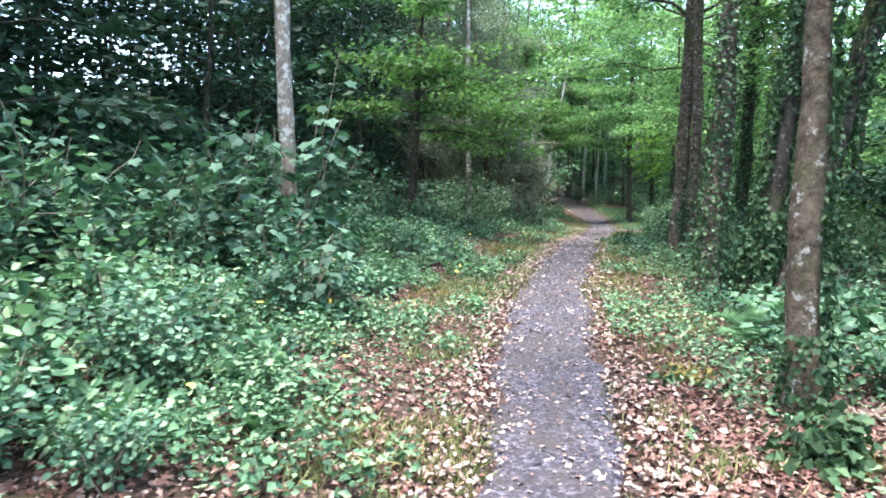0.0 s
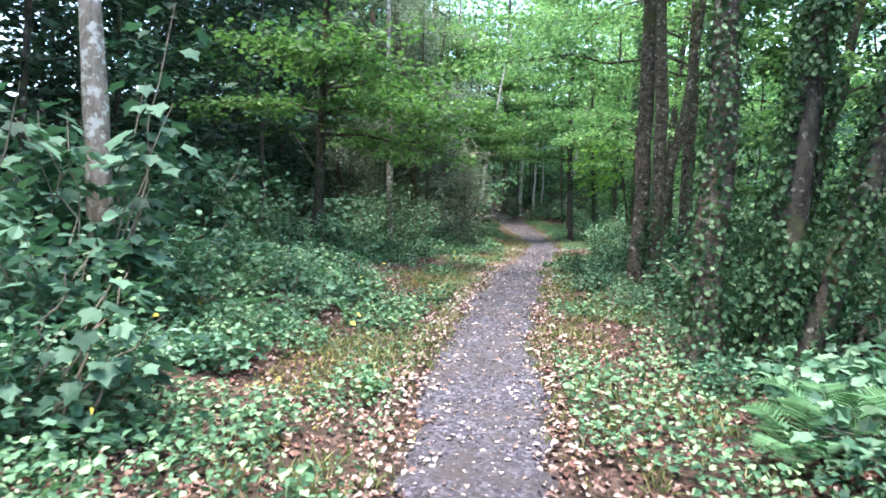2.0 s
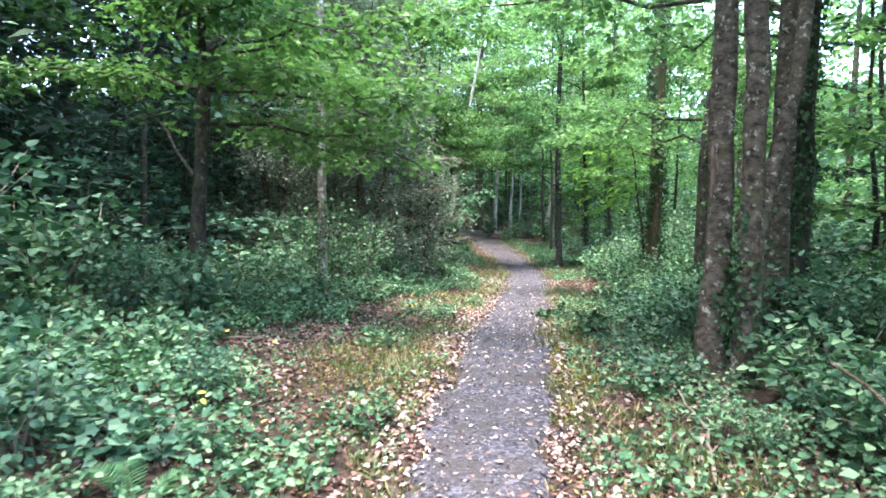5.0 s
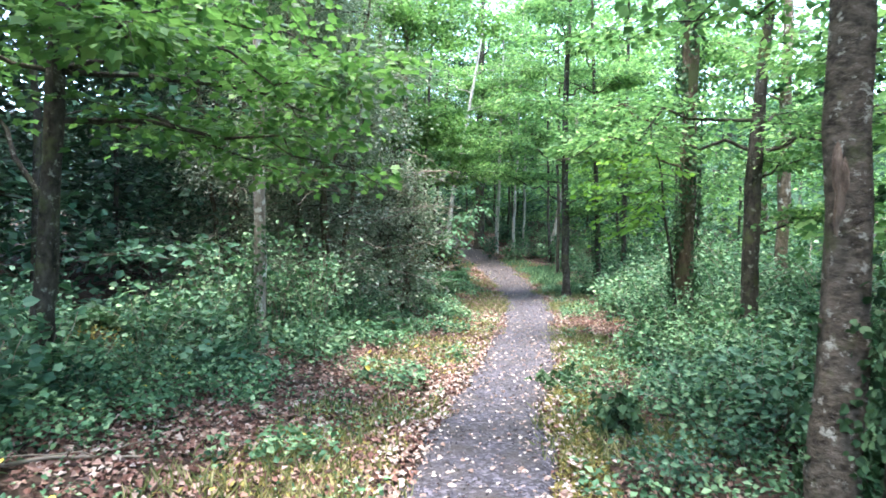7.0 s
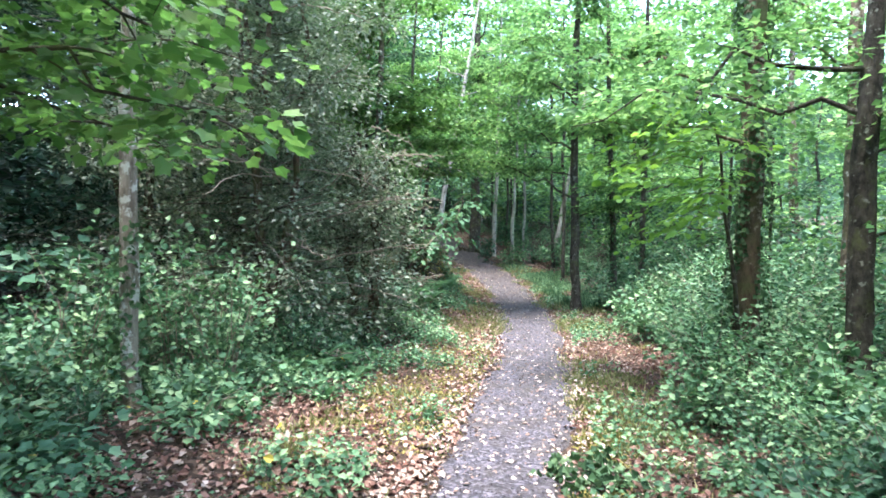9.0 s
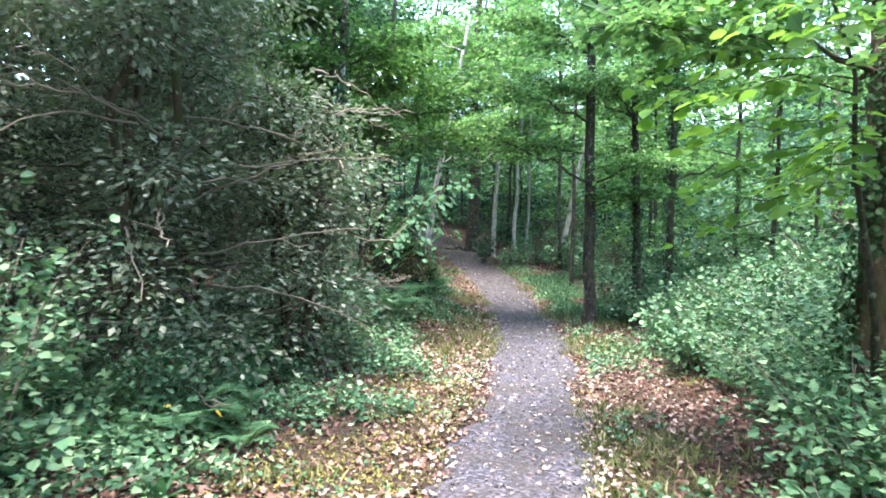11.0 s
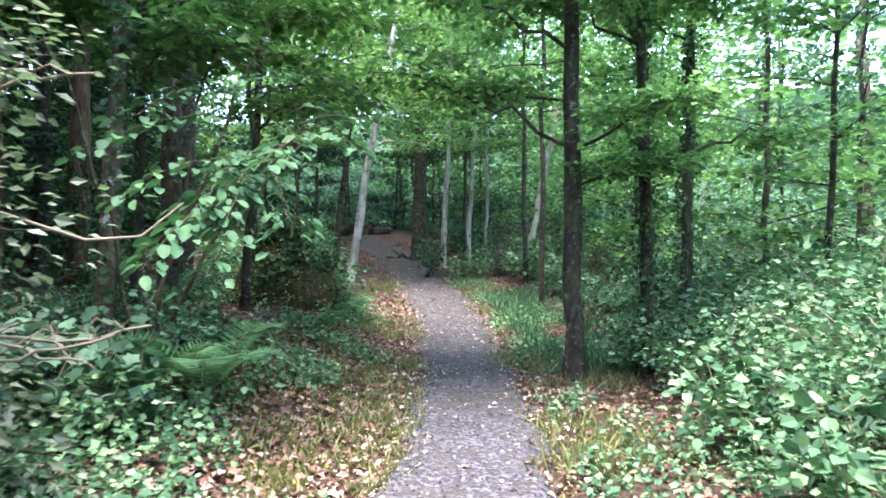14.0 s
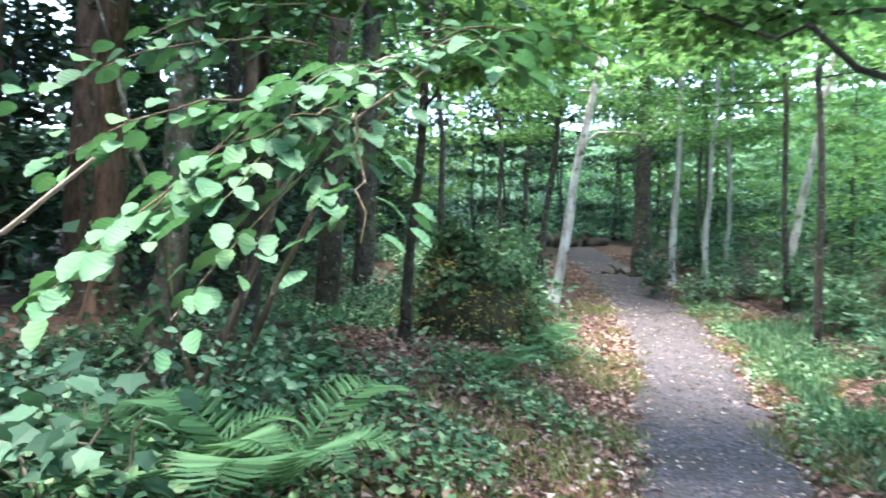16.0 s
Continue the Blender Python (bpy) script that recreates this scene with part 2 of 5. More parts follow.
def value_noise(x, y, scale, seed=0):
    """Smooth noise of 0 to 1 over the plan."""
    x, y = np.asarray(x, float) * scale + 31.7 * seed, np.asarray(y, float) * scale + 17.3 * seed
    i, j = np.floor(x), np.floor(y)
    u, v = x - i, y - j
    u, v = u * u * (3 - 2 * u), v * v * (3 - 2 * v)

    def corner(a, b):
        s = np.sin(a * 127.1 + b * 311.7 + seed * 74.7) * 43758.5453
        return s - np.floor(s)

    return (corner(i, j) * (1 - u) + corner(i + 1, j) * u) * (1 - v) + (corner(i, j + 1) * (1 - u) + corner(i + 1, j + 1) * u) * v


LEAF = {
    "rhomb": ([(0, 0), (0.5, 0.42), (0, 1), (-0.5, 0.42)], [(0, 1, 2), (0, 2, 3)]),
    "leaf": ([(0, 0), (0.42, 0.22), (0.46, 0.58), (0, 1), (-0.46, 0.58), (-0.42, 0.22)], [(0, 1, 2, 3), (0, 3, 4, 5)]),
    "lobed": ([(0, 0), (0.4, 0.0), (0.43, 0.28), (0.6, 0.6), (0.27, 0.66), (0, 1.0), (-0.27, 0.66), (-0.6, 0.6), (-0.43, 0.28), (-0.4, 0.0), (0, 0.4)],
              [(10, 0, 1), (10, 1, 2), (10, 2, 3), (10, 3, 4), (10, 4, 5), (10, 5, 6), (10, 6, 7), (10, 7, 8), (10, 8, 9), (10, 9, 0)]),
}


def leaves(geo, places, axis, normal, size, shape="rhomb", width=0.8, fold=0.18, droop=0.12):
    """Adds a leaf blade at each place, along its axis, folded at the midrib and bent towards its tip."""
    n = len(places)
    if n == 0:
        return
    flat, faces = LEAF[shape]
    flat = np.array(flat)
    axis = unit(axis)
    normal = unit(normal - (normal * axis).sum(-1, keepdims=True) * axis)
    side = np.cross(axis, normal)
    size = np.broadcast_to(size, (n,))[:, None, None]
    x, y = flat[:, 0] * width, flat[:, 1]
    up = fold * np.abs(x) - droop * y * y
    v = places[:, None, :] + size * (side[:, None] * x[None, :, None] + axis[:, None] * y[None, :, None] + normal[:, None] * up[None, :, None])
    k = len(flat)
    base = (np.arange(n) * k)[:, None, None]
    geo.add(v.reshape(-1, 3), (np.array(faces)[None] + base).reshape(-1, len(faces[0])))


def tube(geo, points, radii, sides=8, rough=0.0, seed=1):
    """A tapered limb through the points, with an uneven skin."""
    p = np.asarray(points, float)
    r = np.broadcast_to(radii, (len(p),))
    t = unit(np.gradient(p, axis=0))
    ref = np.where(np.abs(t[:, 2:3]) > 0.9, np.array([[1.0, 0, 0]]), np.array([[0, 0, 1.0]]))
    a = unit(np.cross(t, ref))
    for i in range(1, len(a)):
        a[i] = unit(a[i - 1] - (a[i - 1] @ t[i]) * t[i])
    b = np.cross(t, a)
    ang = np.arange(sides) * 2 * math.pi / sides
    skin = 1 + rough * (value_noise(ang[None] * 1.3 + np.zeros((len(p), 1)), np.arange(len(p))[:, None] * 0.7 + 0 * ang[None], 1.0, seed) - 0.5) * 2
    ring = p[:, None] + (r[:, None] * skin)[..., None] * (a[:, None] * np.cos(ang)[None, :, None] + b[:, None] * np.sin(ang)[None, :, None])
    n = len(p)
    i, j = np.meshgrid(np.arange(n - 1), np.arange(sides), indexing="ij")
    k = (j + 1) % sides
    geo.add(ring.reshape(-1, 3), np.stack([i * sides + j, i * sides + k, (i + 1) * sides + k, (i + 1) * sides + j], -1).reshape(-1, 4))


def bent(start, end, sag, wiggle, n, r):
    """A line of n points from start to end, sagging and wandering."""
    s = np.linspace(0, 1, n)[:, None]
    p = np.array(start) * (1 - s) + np.array(end) * s
    p[:, 2] += sag * 4 * (s * (1 - s))[:, 0]
    w = r.normal(0, wiggle, (n, 3)) * np.sin(s * math.pi) ** 0.5
    return p + w


# ---- the lie of the land ----
WAY_Y = [-40, -8, 0, 3.3, 5.2, 7.8, 9.9, 12.3, 14.25, 17.3, 19.55, 22, 24.7, 27, 29.5, 32, 35, 38, 43, 60, 90]
WAY_X = [-4, -0.3, 0.5, 0.92, 1.08, 1.34, 1.72, 2.3, 2.63, 3.5, 4.02, 4.62, 4.95, 5.2, 5.4, 5.4, 5.15, 4.8, 4.1, 0, -10]
RISE_Y = [-60, -6, 0, 5.6, 7.8, 9.9, 12.6, 17.5, 21.3, 23.3, 27, 29, 32, 34.5, 36, 38, 45, 60, 120]
RISE_Z = [-2, -0.75, -0.5, -0.27, -0.09, -0.03, 0.11, 0.04, 0.05, 0.12, 0.16, 0.25, 0.5, 0.8, 0.98, 1.2, 2.05, 3.0, 5]


def smooth_interp(y, ys, zs):
    return sum(np.interp(np.asarray(y, float) + o, ys, zs) for o in (-0.9, -0.45, 0, 0.45, 0.9)) / 5


def way(y):
    return smooth_interp(y, WAY_Y, WAY_X)


def half_way(y):
    """Half the path's width."""
    return np.interp(y, [0, 4, 10, 17, 21, 26, 32, 40], [0.41, 0.46, 0.47, 0.51, 0.54, 0.56, 0.68, 0.72])


def land(x, y):
    """The ground's height without its small bumps."""
    d = np.asarray(x, float) - way(y)
    left, right = np.maximum(0, -d - 1.0), np.maximum(0, d - 1.2)
    steep = np.interp(y, [0, 11, 17, 60], [0.17, 0.15, 0.09, 0.09])
    bank = steep * np.minimum(left, 9) + 0.02 * np.minimum(right, 10)
    bank = bank + 0.36 * np.clip(left / 0.9, 0, 1) * np.exp(-((np.asarray(y, float) - 26.2) / 3.0) ** 2)
    return smooth_interp(y, RISE_Y, RISE_Z) + bank + 0.10 * (value_noise(x, y, 0.55, 3) - 0.5) * np.clip(np.abs(d) - 0.6, 0, 1)


def ground_z(x, y):
    d = np.abs(np.asarray(x, float) - way(y))
    fine = 0.035 * (value_noise(x, y, 4.0, 5) - 0.5) + 0.02 * (value_noise(x, y, 11.0, 6) - 0.5)
    return land(x, y) + fine * np.clip((d - 0.3) * 3, 0, 1) - 0.035 * np.clip((half_way(y) + 0.05 - d) * 8, 0, 1)


def clear(p, low=0.55, high=2.7):
    """True where a leaf leaves the walker's way free."""
    d = np.abs(p[:, 0] - way(p[:, 1]))
    return (d > 0.95) | (p[:, 2] - land(p[:, 0], p[:, 1]) > high) | ((p[:, 2] - land(p[:, 0], p[:, 1]) < 0.25) & (d > low))


fine_x, fine_y = np.arange(-6, 13, 0.17), np.arange(-4, 46, 0.17)
far_steps = np.array([0.6, 1.5, 3, 6, 12, 25, 60, 140, 320, 800])
gx = np.r_[fine_x[0] - far_steps[::-1], fine_x, fine_x[-1] + far_steps]
gy = np.r_[fine_y[0] - far_steps[::-1], fine_y, fine_y[-1] + far_steps]
X, Y = np.meshgrid(gx, gy)
geo = Geo()
i, j = np.meshgrid(np.arange(len(gy) - 1), np.arange(len(gx) - 1), indexing="ij")
w = len(gx)
geo.add(np.stack([X, Y, ground_z(X, Y)], -1), np.stack([i * w + j, i * w + j + 1, (i + 1) * w + j + 1, (i + 1) * w + j], -1).reshape(-1, 4))
tagged(part("ground", geo, EARTH, smooth=True), "brown woodland floor with moss and bare soil", "ground", kind="structure")

# the trodden gravel path, with ragged edges that dive under the soil
ys = np.arange(-12, 60, 0.09)
s = np.linspace(-1, 1, 17)
S, YY = np.meshgrid(s, ys)
ragged = half_way(YY) * (1.0 + 0.45 * (value_noise(YY, np.sign(S) * 9 + 0 * YY, 1.6, 8) - 0.5) + 0.45 * (value_noise(YY, np.sign(S) * 5 + 0 * YY, 6.0, 9) - 0.5))
PX = way(YY) + S * ragged
PZ = land(PX, YY) + 0.014 - 0.06 * np.clip((np.abs(S) - 0.72) / 0.28, 0, 1) ** 1.5 + 0.014 * (value_noise(PX, YY, 9.0, 2) - 0.5)
geo = Geo()
i, j = np.meshgrid(np.arange(len(ys) - 1), np.arange(len(s) - 1), indexing="ij")
w = len(s)
geo.add(np.stack([PX, YY, PZ], -1), np.stack([i * w + j, i * w + j + 1, (i + 1) * w + j + 1, (i + 1) * w + j], -1).reshape(-1, 4))
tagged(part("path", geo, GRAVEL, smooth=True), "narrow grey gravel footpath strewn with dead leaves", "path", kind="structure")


# ---- trees ----
def spray(geo, line, count, size, reach, r, shape="rhomb", flat=0.35, width=0.8):
    """Leaves in a flat layer along the outer part of a limb."""
    line = np.asarray(line)
    s = r.uniform(0.25, 1.0, count) * (len(line) - 1)
    i = np.minimum(s.astype(int), len(line) - 2)
    p = line[i] + (line[i + 1] - line[i]) * (s - i)[:, None]
    out = r.normal(0, 1, (count, 3)) * [1, 1, flat]
    ax = unit(out + 0.3 * unit(line[-1] - line[0]))
    p = p + unit(out) * (reach * r.uniform(0.05, 1, count) ** 0.7)[:, None] * [1, 1, flat]
    nrm = np.array([0, 0, 1.0]) + r.normal(0, 0.5, (count, 3))
    ok = clear(p + geo.origin)
    leaves(geo, p[ok], ax[ok] * [1, 1, 0.6] - [0, 0, 0.12], nrm[ok], size * r.uniform(0.65, 1.25, ok.sum()), shape, width)


def tree(place, height, radius, label, bark, lean=(0, 0), limbs=(), leafy=None, name="tree", ivy=0.0, seed=1, leaf=BEECH, size=0.085, forks=(), bow=(0, 0),
         shape="rhomb", group="", category="tree", ivy_dense=1.0):
    """One tree: trunk, forks, limbs with layered sprays of leaves, and ivy up to a height.
    limbs: (height, azimuth, length, rise). leafy: how many leaves on each limb."""
    r = np.random.default_rng(seed)
    x, y = place
    z = float(land(x, y)) - 0.06
    root = thing(name, (x, y, z), label, category, group)
    n = 22
    s = np.linspace(0, 1, n) ** 1.7
    line = np.stack([lean[0] * s + bow[0] * np.sin(s * math.pi), lean[1] * s + bow[1] * np.sin(s * math.pi), height * s], -1)
    line[1:, :2] += np.cumsum(r.normal(0, 0.01 * height / 8, (n - 1, 2)), 0)
    taper = radius * (1 - 0.72 * s) + radius * 0.6 * np.exp(-s * height / 0.14)
    g = Geo()
    tube(g, line, taper, 16, 0.24, seed)
    part("trunk", g, bark, root, smooth=True)
    stems = [(line, taper)]
    for fz, az, length, up in forks:
        k = np.argmin(abs(line[:, 2] - fz))
        a = radians(az)
        f = bent(line[k], line[k] + [length * math.cos(a), length * math.sin(a), up], -0.05 * length, 0.02, 10, r)
        g = Geo()
        tube(g, f, np.linspace(taper[k] * 0.75, taper[k] * 0.2, 10), 9, 0.12, seed + 3)
        part("fork", g, bark, root, smooth=True)
        stems.append((f, np.linspace(taper[k] * 0.75, taper[k] * 0.2, 10)))
    crown = Geo()
    crown.origin = np.array([x, y, z])
    for q, (lz, az, length, up) in enumerate(limbs):
        st, rad = stems[q % len(stems)] if len(stems) > 1 and lz > 2.5 else stems[0]
        k = int(np.argmin(abs(st[:, 2] - lz)))
        a = radians(az)
        b = bent(st[k], st[k] + [length * math.cos(a), length * math.sin(a), up], 0.06 * length, 0.035 * length, 9, r)
        g = Geo()
        tube(g, b, np.linspace(min(rad[k] * 0.45, 0.008 + 0.0075 * length), 0.004, 9), 6)
        for m in range(5):
            c = r.integers(3, 9)
            e = b[c] + r.normal(0, 1, 3) * [0.28, 0.28, 0.1] * length * 0.6
            tw = bent(b[c], e, 0.03, 0.02, 5, r)
            tube(g, tw, np.linspace(0.007, 0.002, 5), 4)
            if leafy and (lz < 3.5 + 0.38 * max(y, 6) or m == 0):
                spray(crown, tw, int(leafy * 0.22), size, 0.3 * length ** 0.5, r, shape)
        part("limb", g, bark, root, smooth=True)
        if leafy:
            full = leafy if lz < 3.5 + 0.38 * max(y, 6) else leafy * 0.1
            spray(crown, b, int(full * 0.75), size, 0.42 * length ** 0.6, r, shape)
    if crown.n:
        part("crown", crown, leaf, root)
    if ivy:
        g = Geo()
        count = int(600 * ivy * ivy_dense * (radius / 0.12))
        hz = r.uniform(0.0, 1, count) ** 1.2 * ivy
        mid = np.stack([np.interp(hz, line[:, 2], line[:, c]) for c in range(3)], -1)
        turn = r.uniform(0, 2 * math.pi, count)
        patch = value_noise(turn * 1.1, hz, 1.5, seed) > 0.42
        out = np.stack([np.cos(turn), np.sin(turn), np.zeros(count)], -1)
        far = np.interp(hz / height, s, taper) + r.uniform(0.0, 0.07 + 0.03 * ivy_dense, count)
        p = mid + out * far[:, None]
        axis = np.stack([r.normal(0, 0.6, count), r.normal(0, 0.6, count), -np.ones(count) * 0.7], -1)
        leaves(g, p[patch], axis[patch], (out + r.normal(0, 0.35, (count, 3)) + [0, 0, 0.3])[patch], r.uniform(0.03, 0.062, patch.sum()), "leaf", 0.95)
        part("ivy", g, IVY, root, "glossy dark green climbing ivy")
    return root


def ring_limbs(r, count, low, high, length, rise=0.5, az=(0, 360)):
    return [(r.uniform(low, high), r.uniform(*az), length * r.uniform(0.6, 1.2), rise * r.uniform(0.2, 1.3)) for _ in range(count)]


def ivy_patch(root, radius, low, high, az0, az1, count, seed):
    """Ivy on one side of a trunk, between two heights."""
    r = np.random.default_rng(seed)
    g = Geo()
    hz, turn = r.uniform(low, high, count), np.radians(r.triangular(az0, (az0 + az1) / 2, az1, count) if az1 - az0 < 300 else r.uniform(az0, az1, count))
    out = np.stack([np.cos(turn), np.sin(turn), np.zeros(count)], -1)
    lift = radius * np.interp(hz, [low, high], [1.0, 0.88]) + r.uniform(0.0, 0.06, count)
    p = out * lift[:, None] + np.stack([0 * hz, 0 * hz, hz], -1)
    axis = np.stack([r.normal(0, 0.6, count), r.normal(0, 0.6, count), -np.ones(count) * 0.7], -1)
    leaves(g, p, axis, out + r.normal(0, 0.35, (count, 3)) + [0, 0, 0.3], r.uniform(0.03, 0.065, count), "leaf", 0.95)
    part("ivy", g, IVY, root, "glossy dark green climbing ivy")


R = np.random.default_rng(11)
# along the right of the path
def bark_scar(trunk, z, az, radius, height, width):
    """Bare wood where the bark has come away: a raised lip round a slightly hollow face."""
    g = Geo()
    a, q = np.meshgrid(np.linspace(0, 2 * math.pi, 18, endpoint=False), np.linspace(0, 1, 5))
    wav = 1 + 0.25 * np.sin(3 * a + 1) + 0.16 * np.sin(5 * a) + 0.1 * np.sin(8 * a + 2)
    turn = radians(az) + q * np.cos(a) * wav * width / radius * 0.5
    far = radius * 1.02 + 0.012 * np.sin(q * math.pi) - 0.02 * (q > 0.95)
    v = np.stack([far * np.cos(turn), far * np.sin(turn), z + q * np.sin(a) * wav * height * 0.5], -1)
    i, j = np.meshgrid(np.arange(4), np.arange(18), indexing="ij")
    k = (j + 1) % 18
    g.add(v.reshape(-1, 3), np.stack([i * 18 + j, (i + 1) * 18 + j, (i + 1) * 18 + k, i * 18 + k], -1).reshape(-1, 4))
    part("scar", g, SCAR, trunk, "pale bare scar in the bark", smooth=True)


spotted = tree((2.67, 4.38), 9, 0.104, "lichen-spotted brown tree trunk with ivy round its foot", BARK_PALE, (0.15, 0.1), ring_limbs(R, 7, 4.2, 8.5, 2.6), 300, seed=21)
ivy_patch(spotted, 0.14, 0.0, 0.62, 0, 360, 420, 451)
ivy_patch(spotted, 0.1, 0.6, 3.6, -75, 5, 520, 452)
tree((3.2, 7.85), 10, 0.135, "tall grey-brown tree with ivy climbing its trunk", BARK_RINGED, (0.45, 0.2), ring_limbs(R, 8, 4.2, 9, 2.8), 320, ivy=4.8, seed=22)
tree((3.62, 7.75), 9, 0.13, "leaning tree trunk thickly wrapped in dark ivy", BARK_DARK, (1.7, 0.5), ring_limbs(R, 7, 4, 8.5, 2.8), 320, ivy=6.0, seed=23, ivy_dense=2.6)
tree((3.85, 7.55), 8, 0.11, "steeply leaning ivy-covered tree trunk", BARK_DARK, (2.9, 0.8), ring_limbs(R, 6, 4, 7.5, 2.6), 280, ivy=5.0, seed=24, ivy_dense=2.2)
scarred = tree((4.03, 12.0), 11, 0.122, "brown ring-barked tree with a pale scar on its bark", BARK_RINGED, (0.35, 0.3), ring_limbs(R, 9, 3.6, 10, 3.0), 330, ivy=1.2, seed=25)
bark_scar(scarred, 1.82, 250, 0.116, 0.42, 0.075)
tree((4.2, 11.75), 11, 0.105, "twin-stemmed mottled brown tree forking near its base", BARK_RINGED, (0.25, 0.1), ring_limbs(R, 9, 3.8, 10, 3.0), 330, forks=[(0.9, 10, 1.6, 7.5)], ivy=1.6, seed=26)
tree((4.95, 12.6), 10, 0.11, "straight mossy grey tree trunk", BARK_RINGED, (0.4, 0.2), ring_limbs(R, 9, 3.0, 9, 2.8), 560, ivy=0.8, seed=27)
tree((5.7, 13.4), 10, 0.13, "dark ivy-clad tree in the shade", BARK_DARK, (0.2, 0.2), ring_limbs(R, 9, 2.5, 9, 2.8), 576, ivy=5, seed=28)
tree((5.3, 10.3), 7, 0.09, "slender leaning dark tree", BARK_DARK, (2.0, 0.8), ring_limbs(R, 8, 1.8, 6.5, 2.2), 380, seed=29)
tree((6.42, 17.0), 8, 0.115, "dark slender tree with a long curved low branch", BARK_DARK, (0.9, 0.1), [(2.9, 182, 2.7, -0.55), (2.2, 20, 1.4, 0.5), (1.6, -20, 1.3, 0.4)] + ring_limbs(R, 9, 2.6, 7.5, 2.8), 400, bow=(-0.25, 0), seed=30)
tree((6.15, 18.5), 11, 0.15, "tree trunk shaggy with climbing ivy", BARK, (0.3, 0.3), [(2.6, 190, 1.8, 0.2), (3.2, 170, 2.0, 0.5)] + ring_limbs(R, 10, 2.6, 10, 2.8), 440, ivy=6.5, seed=31, ivy_dense=1.8)
tree((6.05, 24.7), 10, 0.098, "slim dark mossy tree beside the bend of the path", BARK_DARK, (0.25, 0.25), [(2.6, 170, 2.3, 0.9), (3.1, 190, 2.0, 0.6), (1.8, 10, 1.2, 0.3), (2.2, 300, 1.6, 0.2)] + ring_limbs(R, 10, 2.2, 9, 2.6), 576, bow=(-0.12, 0), seed=32)
tree((6.95, 25.0), 9, 0.07, "thin dark tree with ivy on its stem", BARK_DARK, (-0.2, 0.1), ring_limbs(R, 10, 1.6, 8, 2.0), 504, ivy=4, seed=33)
tree((8.0, 26.4), 9, 0.08, "thin dark woodland tree", BARK_DARK, (0.2, 0.1), ring_limbs(R, 10, 1.6, 8, 2.0), 504, ivy=5, seed=34)
tree((9.6, 21.6), 11, 0.14, "pale slender tree trunk beyond the undergrowth", BARK_PALE, (0.2, 0.1), ring_limbs(R, 10, 3, 10, 2.6), 504, seed=35)
# the left side
# six listed limbs are added to shade the left verge, barely in view
tree((-1.85, 8.3), 10, 0.12, "pale grey lichen-covered tree trunk", BARK_LICHEN, (-0.25, 0.2), [(4.2, 30, 3.4, 0.7), (4.6, 62, 3.8, 0.6), (5.0, 85, 3.6, 0.6), (5.3, 45, 3.6, 0.5), (5.6, 10, 3.0, 0.5), (4.9, 110, 3.2, 0.5)] + ring_limbs(R, 5, 5.0, 9, 2.6), 300, seed=41)
# limbs at azimuth 250, 275 and 295 are added to shade the verge below
tree((-1.0, 14.5), 8, 0.1, "dark forked tree with low spreading branches", BARK_DARK, (0.35, 0.1), [(2.4, 10, 2.7, -0.5), (2.5, 25, 2.7, -0.3), (2.6, -5, 2.4, -0.2), (2.2, 42, 2.3, -0.3), (2.9, 15, 2.5, -0.1), (3.0, -25, 2.2, 0.0), (2.7, -50, 2.0, -0.1), (3.1, 60, 2.6, 0.1), (3.0, 250, 2.6, 0.3), (3.3, 275, 2.8, 0.2), (3.2, 295, 2.4, 0.3), (2.6, 200, 2.0, 0.0), (1.7, 160, 2.2, 2.4)] + ring_limbs(R, 5, 4.6, 7.5, 2.2, az=(120, 300)), 300, seed=42, shape="lobed", size=0.092, leaf=LINDEN)
tree((0.25, 17.1), 9, 0.075, "slender pale brown trunk of a young tree", BARK_LICHEN, (0.05, 0.1), ring_limbs(R, 5, 6.0, 8.8, 1.8), 300, ivy=1.6, seed=43)
tree((-0.9, 26.4), 12, 0.16, "reddish-brown conifer with a bare trunk", BARK_RED, (0.2, 0.1), ring_limbs(R, 10, 4.6, 11, 2.4), 320, leaf=DEEP, seed=44)
tree((0.22, 25.5), 12, 0.135, "reddish-brown conifer trunk with ivy at its foot", BARK_RED, (0.1, 0.2), ring_limbs(R, 9, 5.0, 11, 2.4), 300, leaf=DEEP, ivy=1.5, seed=45)
tree((1.95, 23.75), 9, 0.075, "slim tree with ivy climbing behind the hazel", BARK_PALE, (0.35, 0.3), ring_limbs(R, 5, 4.5, 8, 1.8), 260, ivy=5, seed=48)
tree((-1.8, 25.0), 12, 0.15, "dark conifer trunk in the shade", BARK_DARK, (0.0, 0.2), ring_limbs(R, 10, 4.6, 11, 2.4), 320, leaf=DEEP, seed=46)
for k, (x, y) in enumerate(((1.35, 27.6), (-0.2, 28.6), (0.9, 30.2), (-2.9, 27.3), (-1.6, 30.5))):
    tree((x, y), 12, 0.13 + 0.02 * (k % 3), "dark conifer with a bare lower trunk in deep shade", BARK_RED if k % 2 else BARK_DARK, (0.1, 0.1), ring_limbs(R, 10, 4.2, 11, 2.4), 320, leaf=DEEP, ivy=2.0 * (k % 2), seed=70 + k, group="shaded conifers")
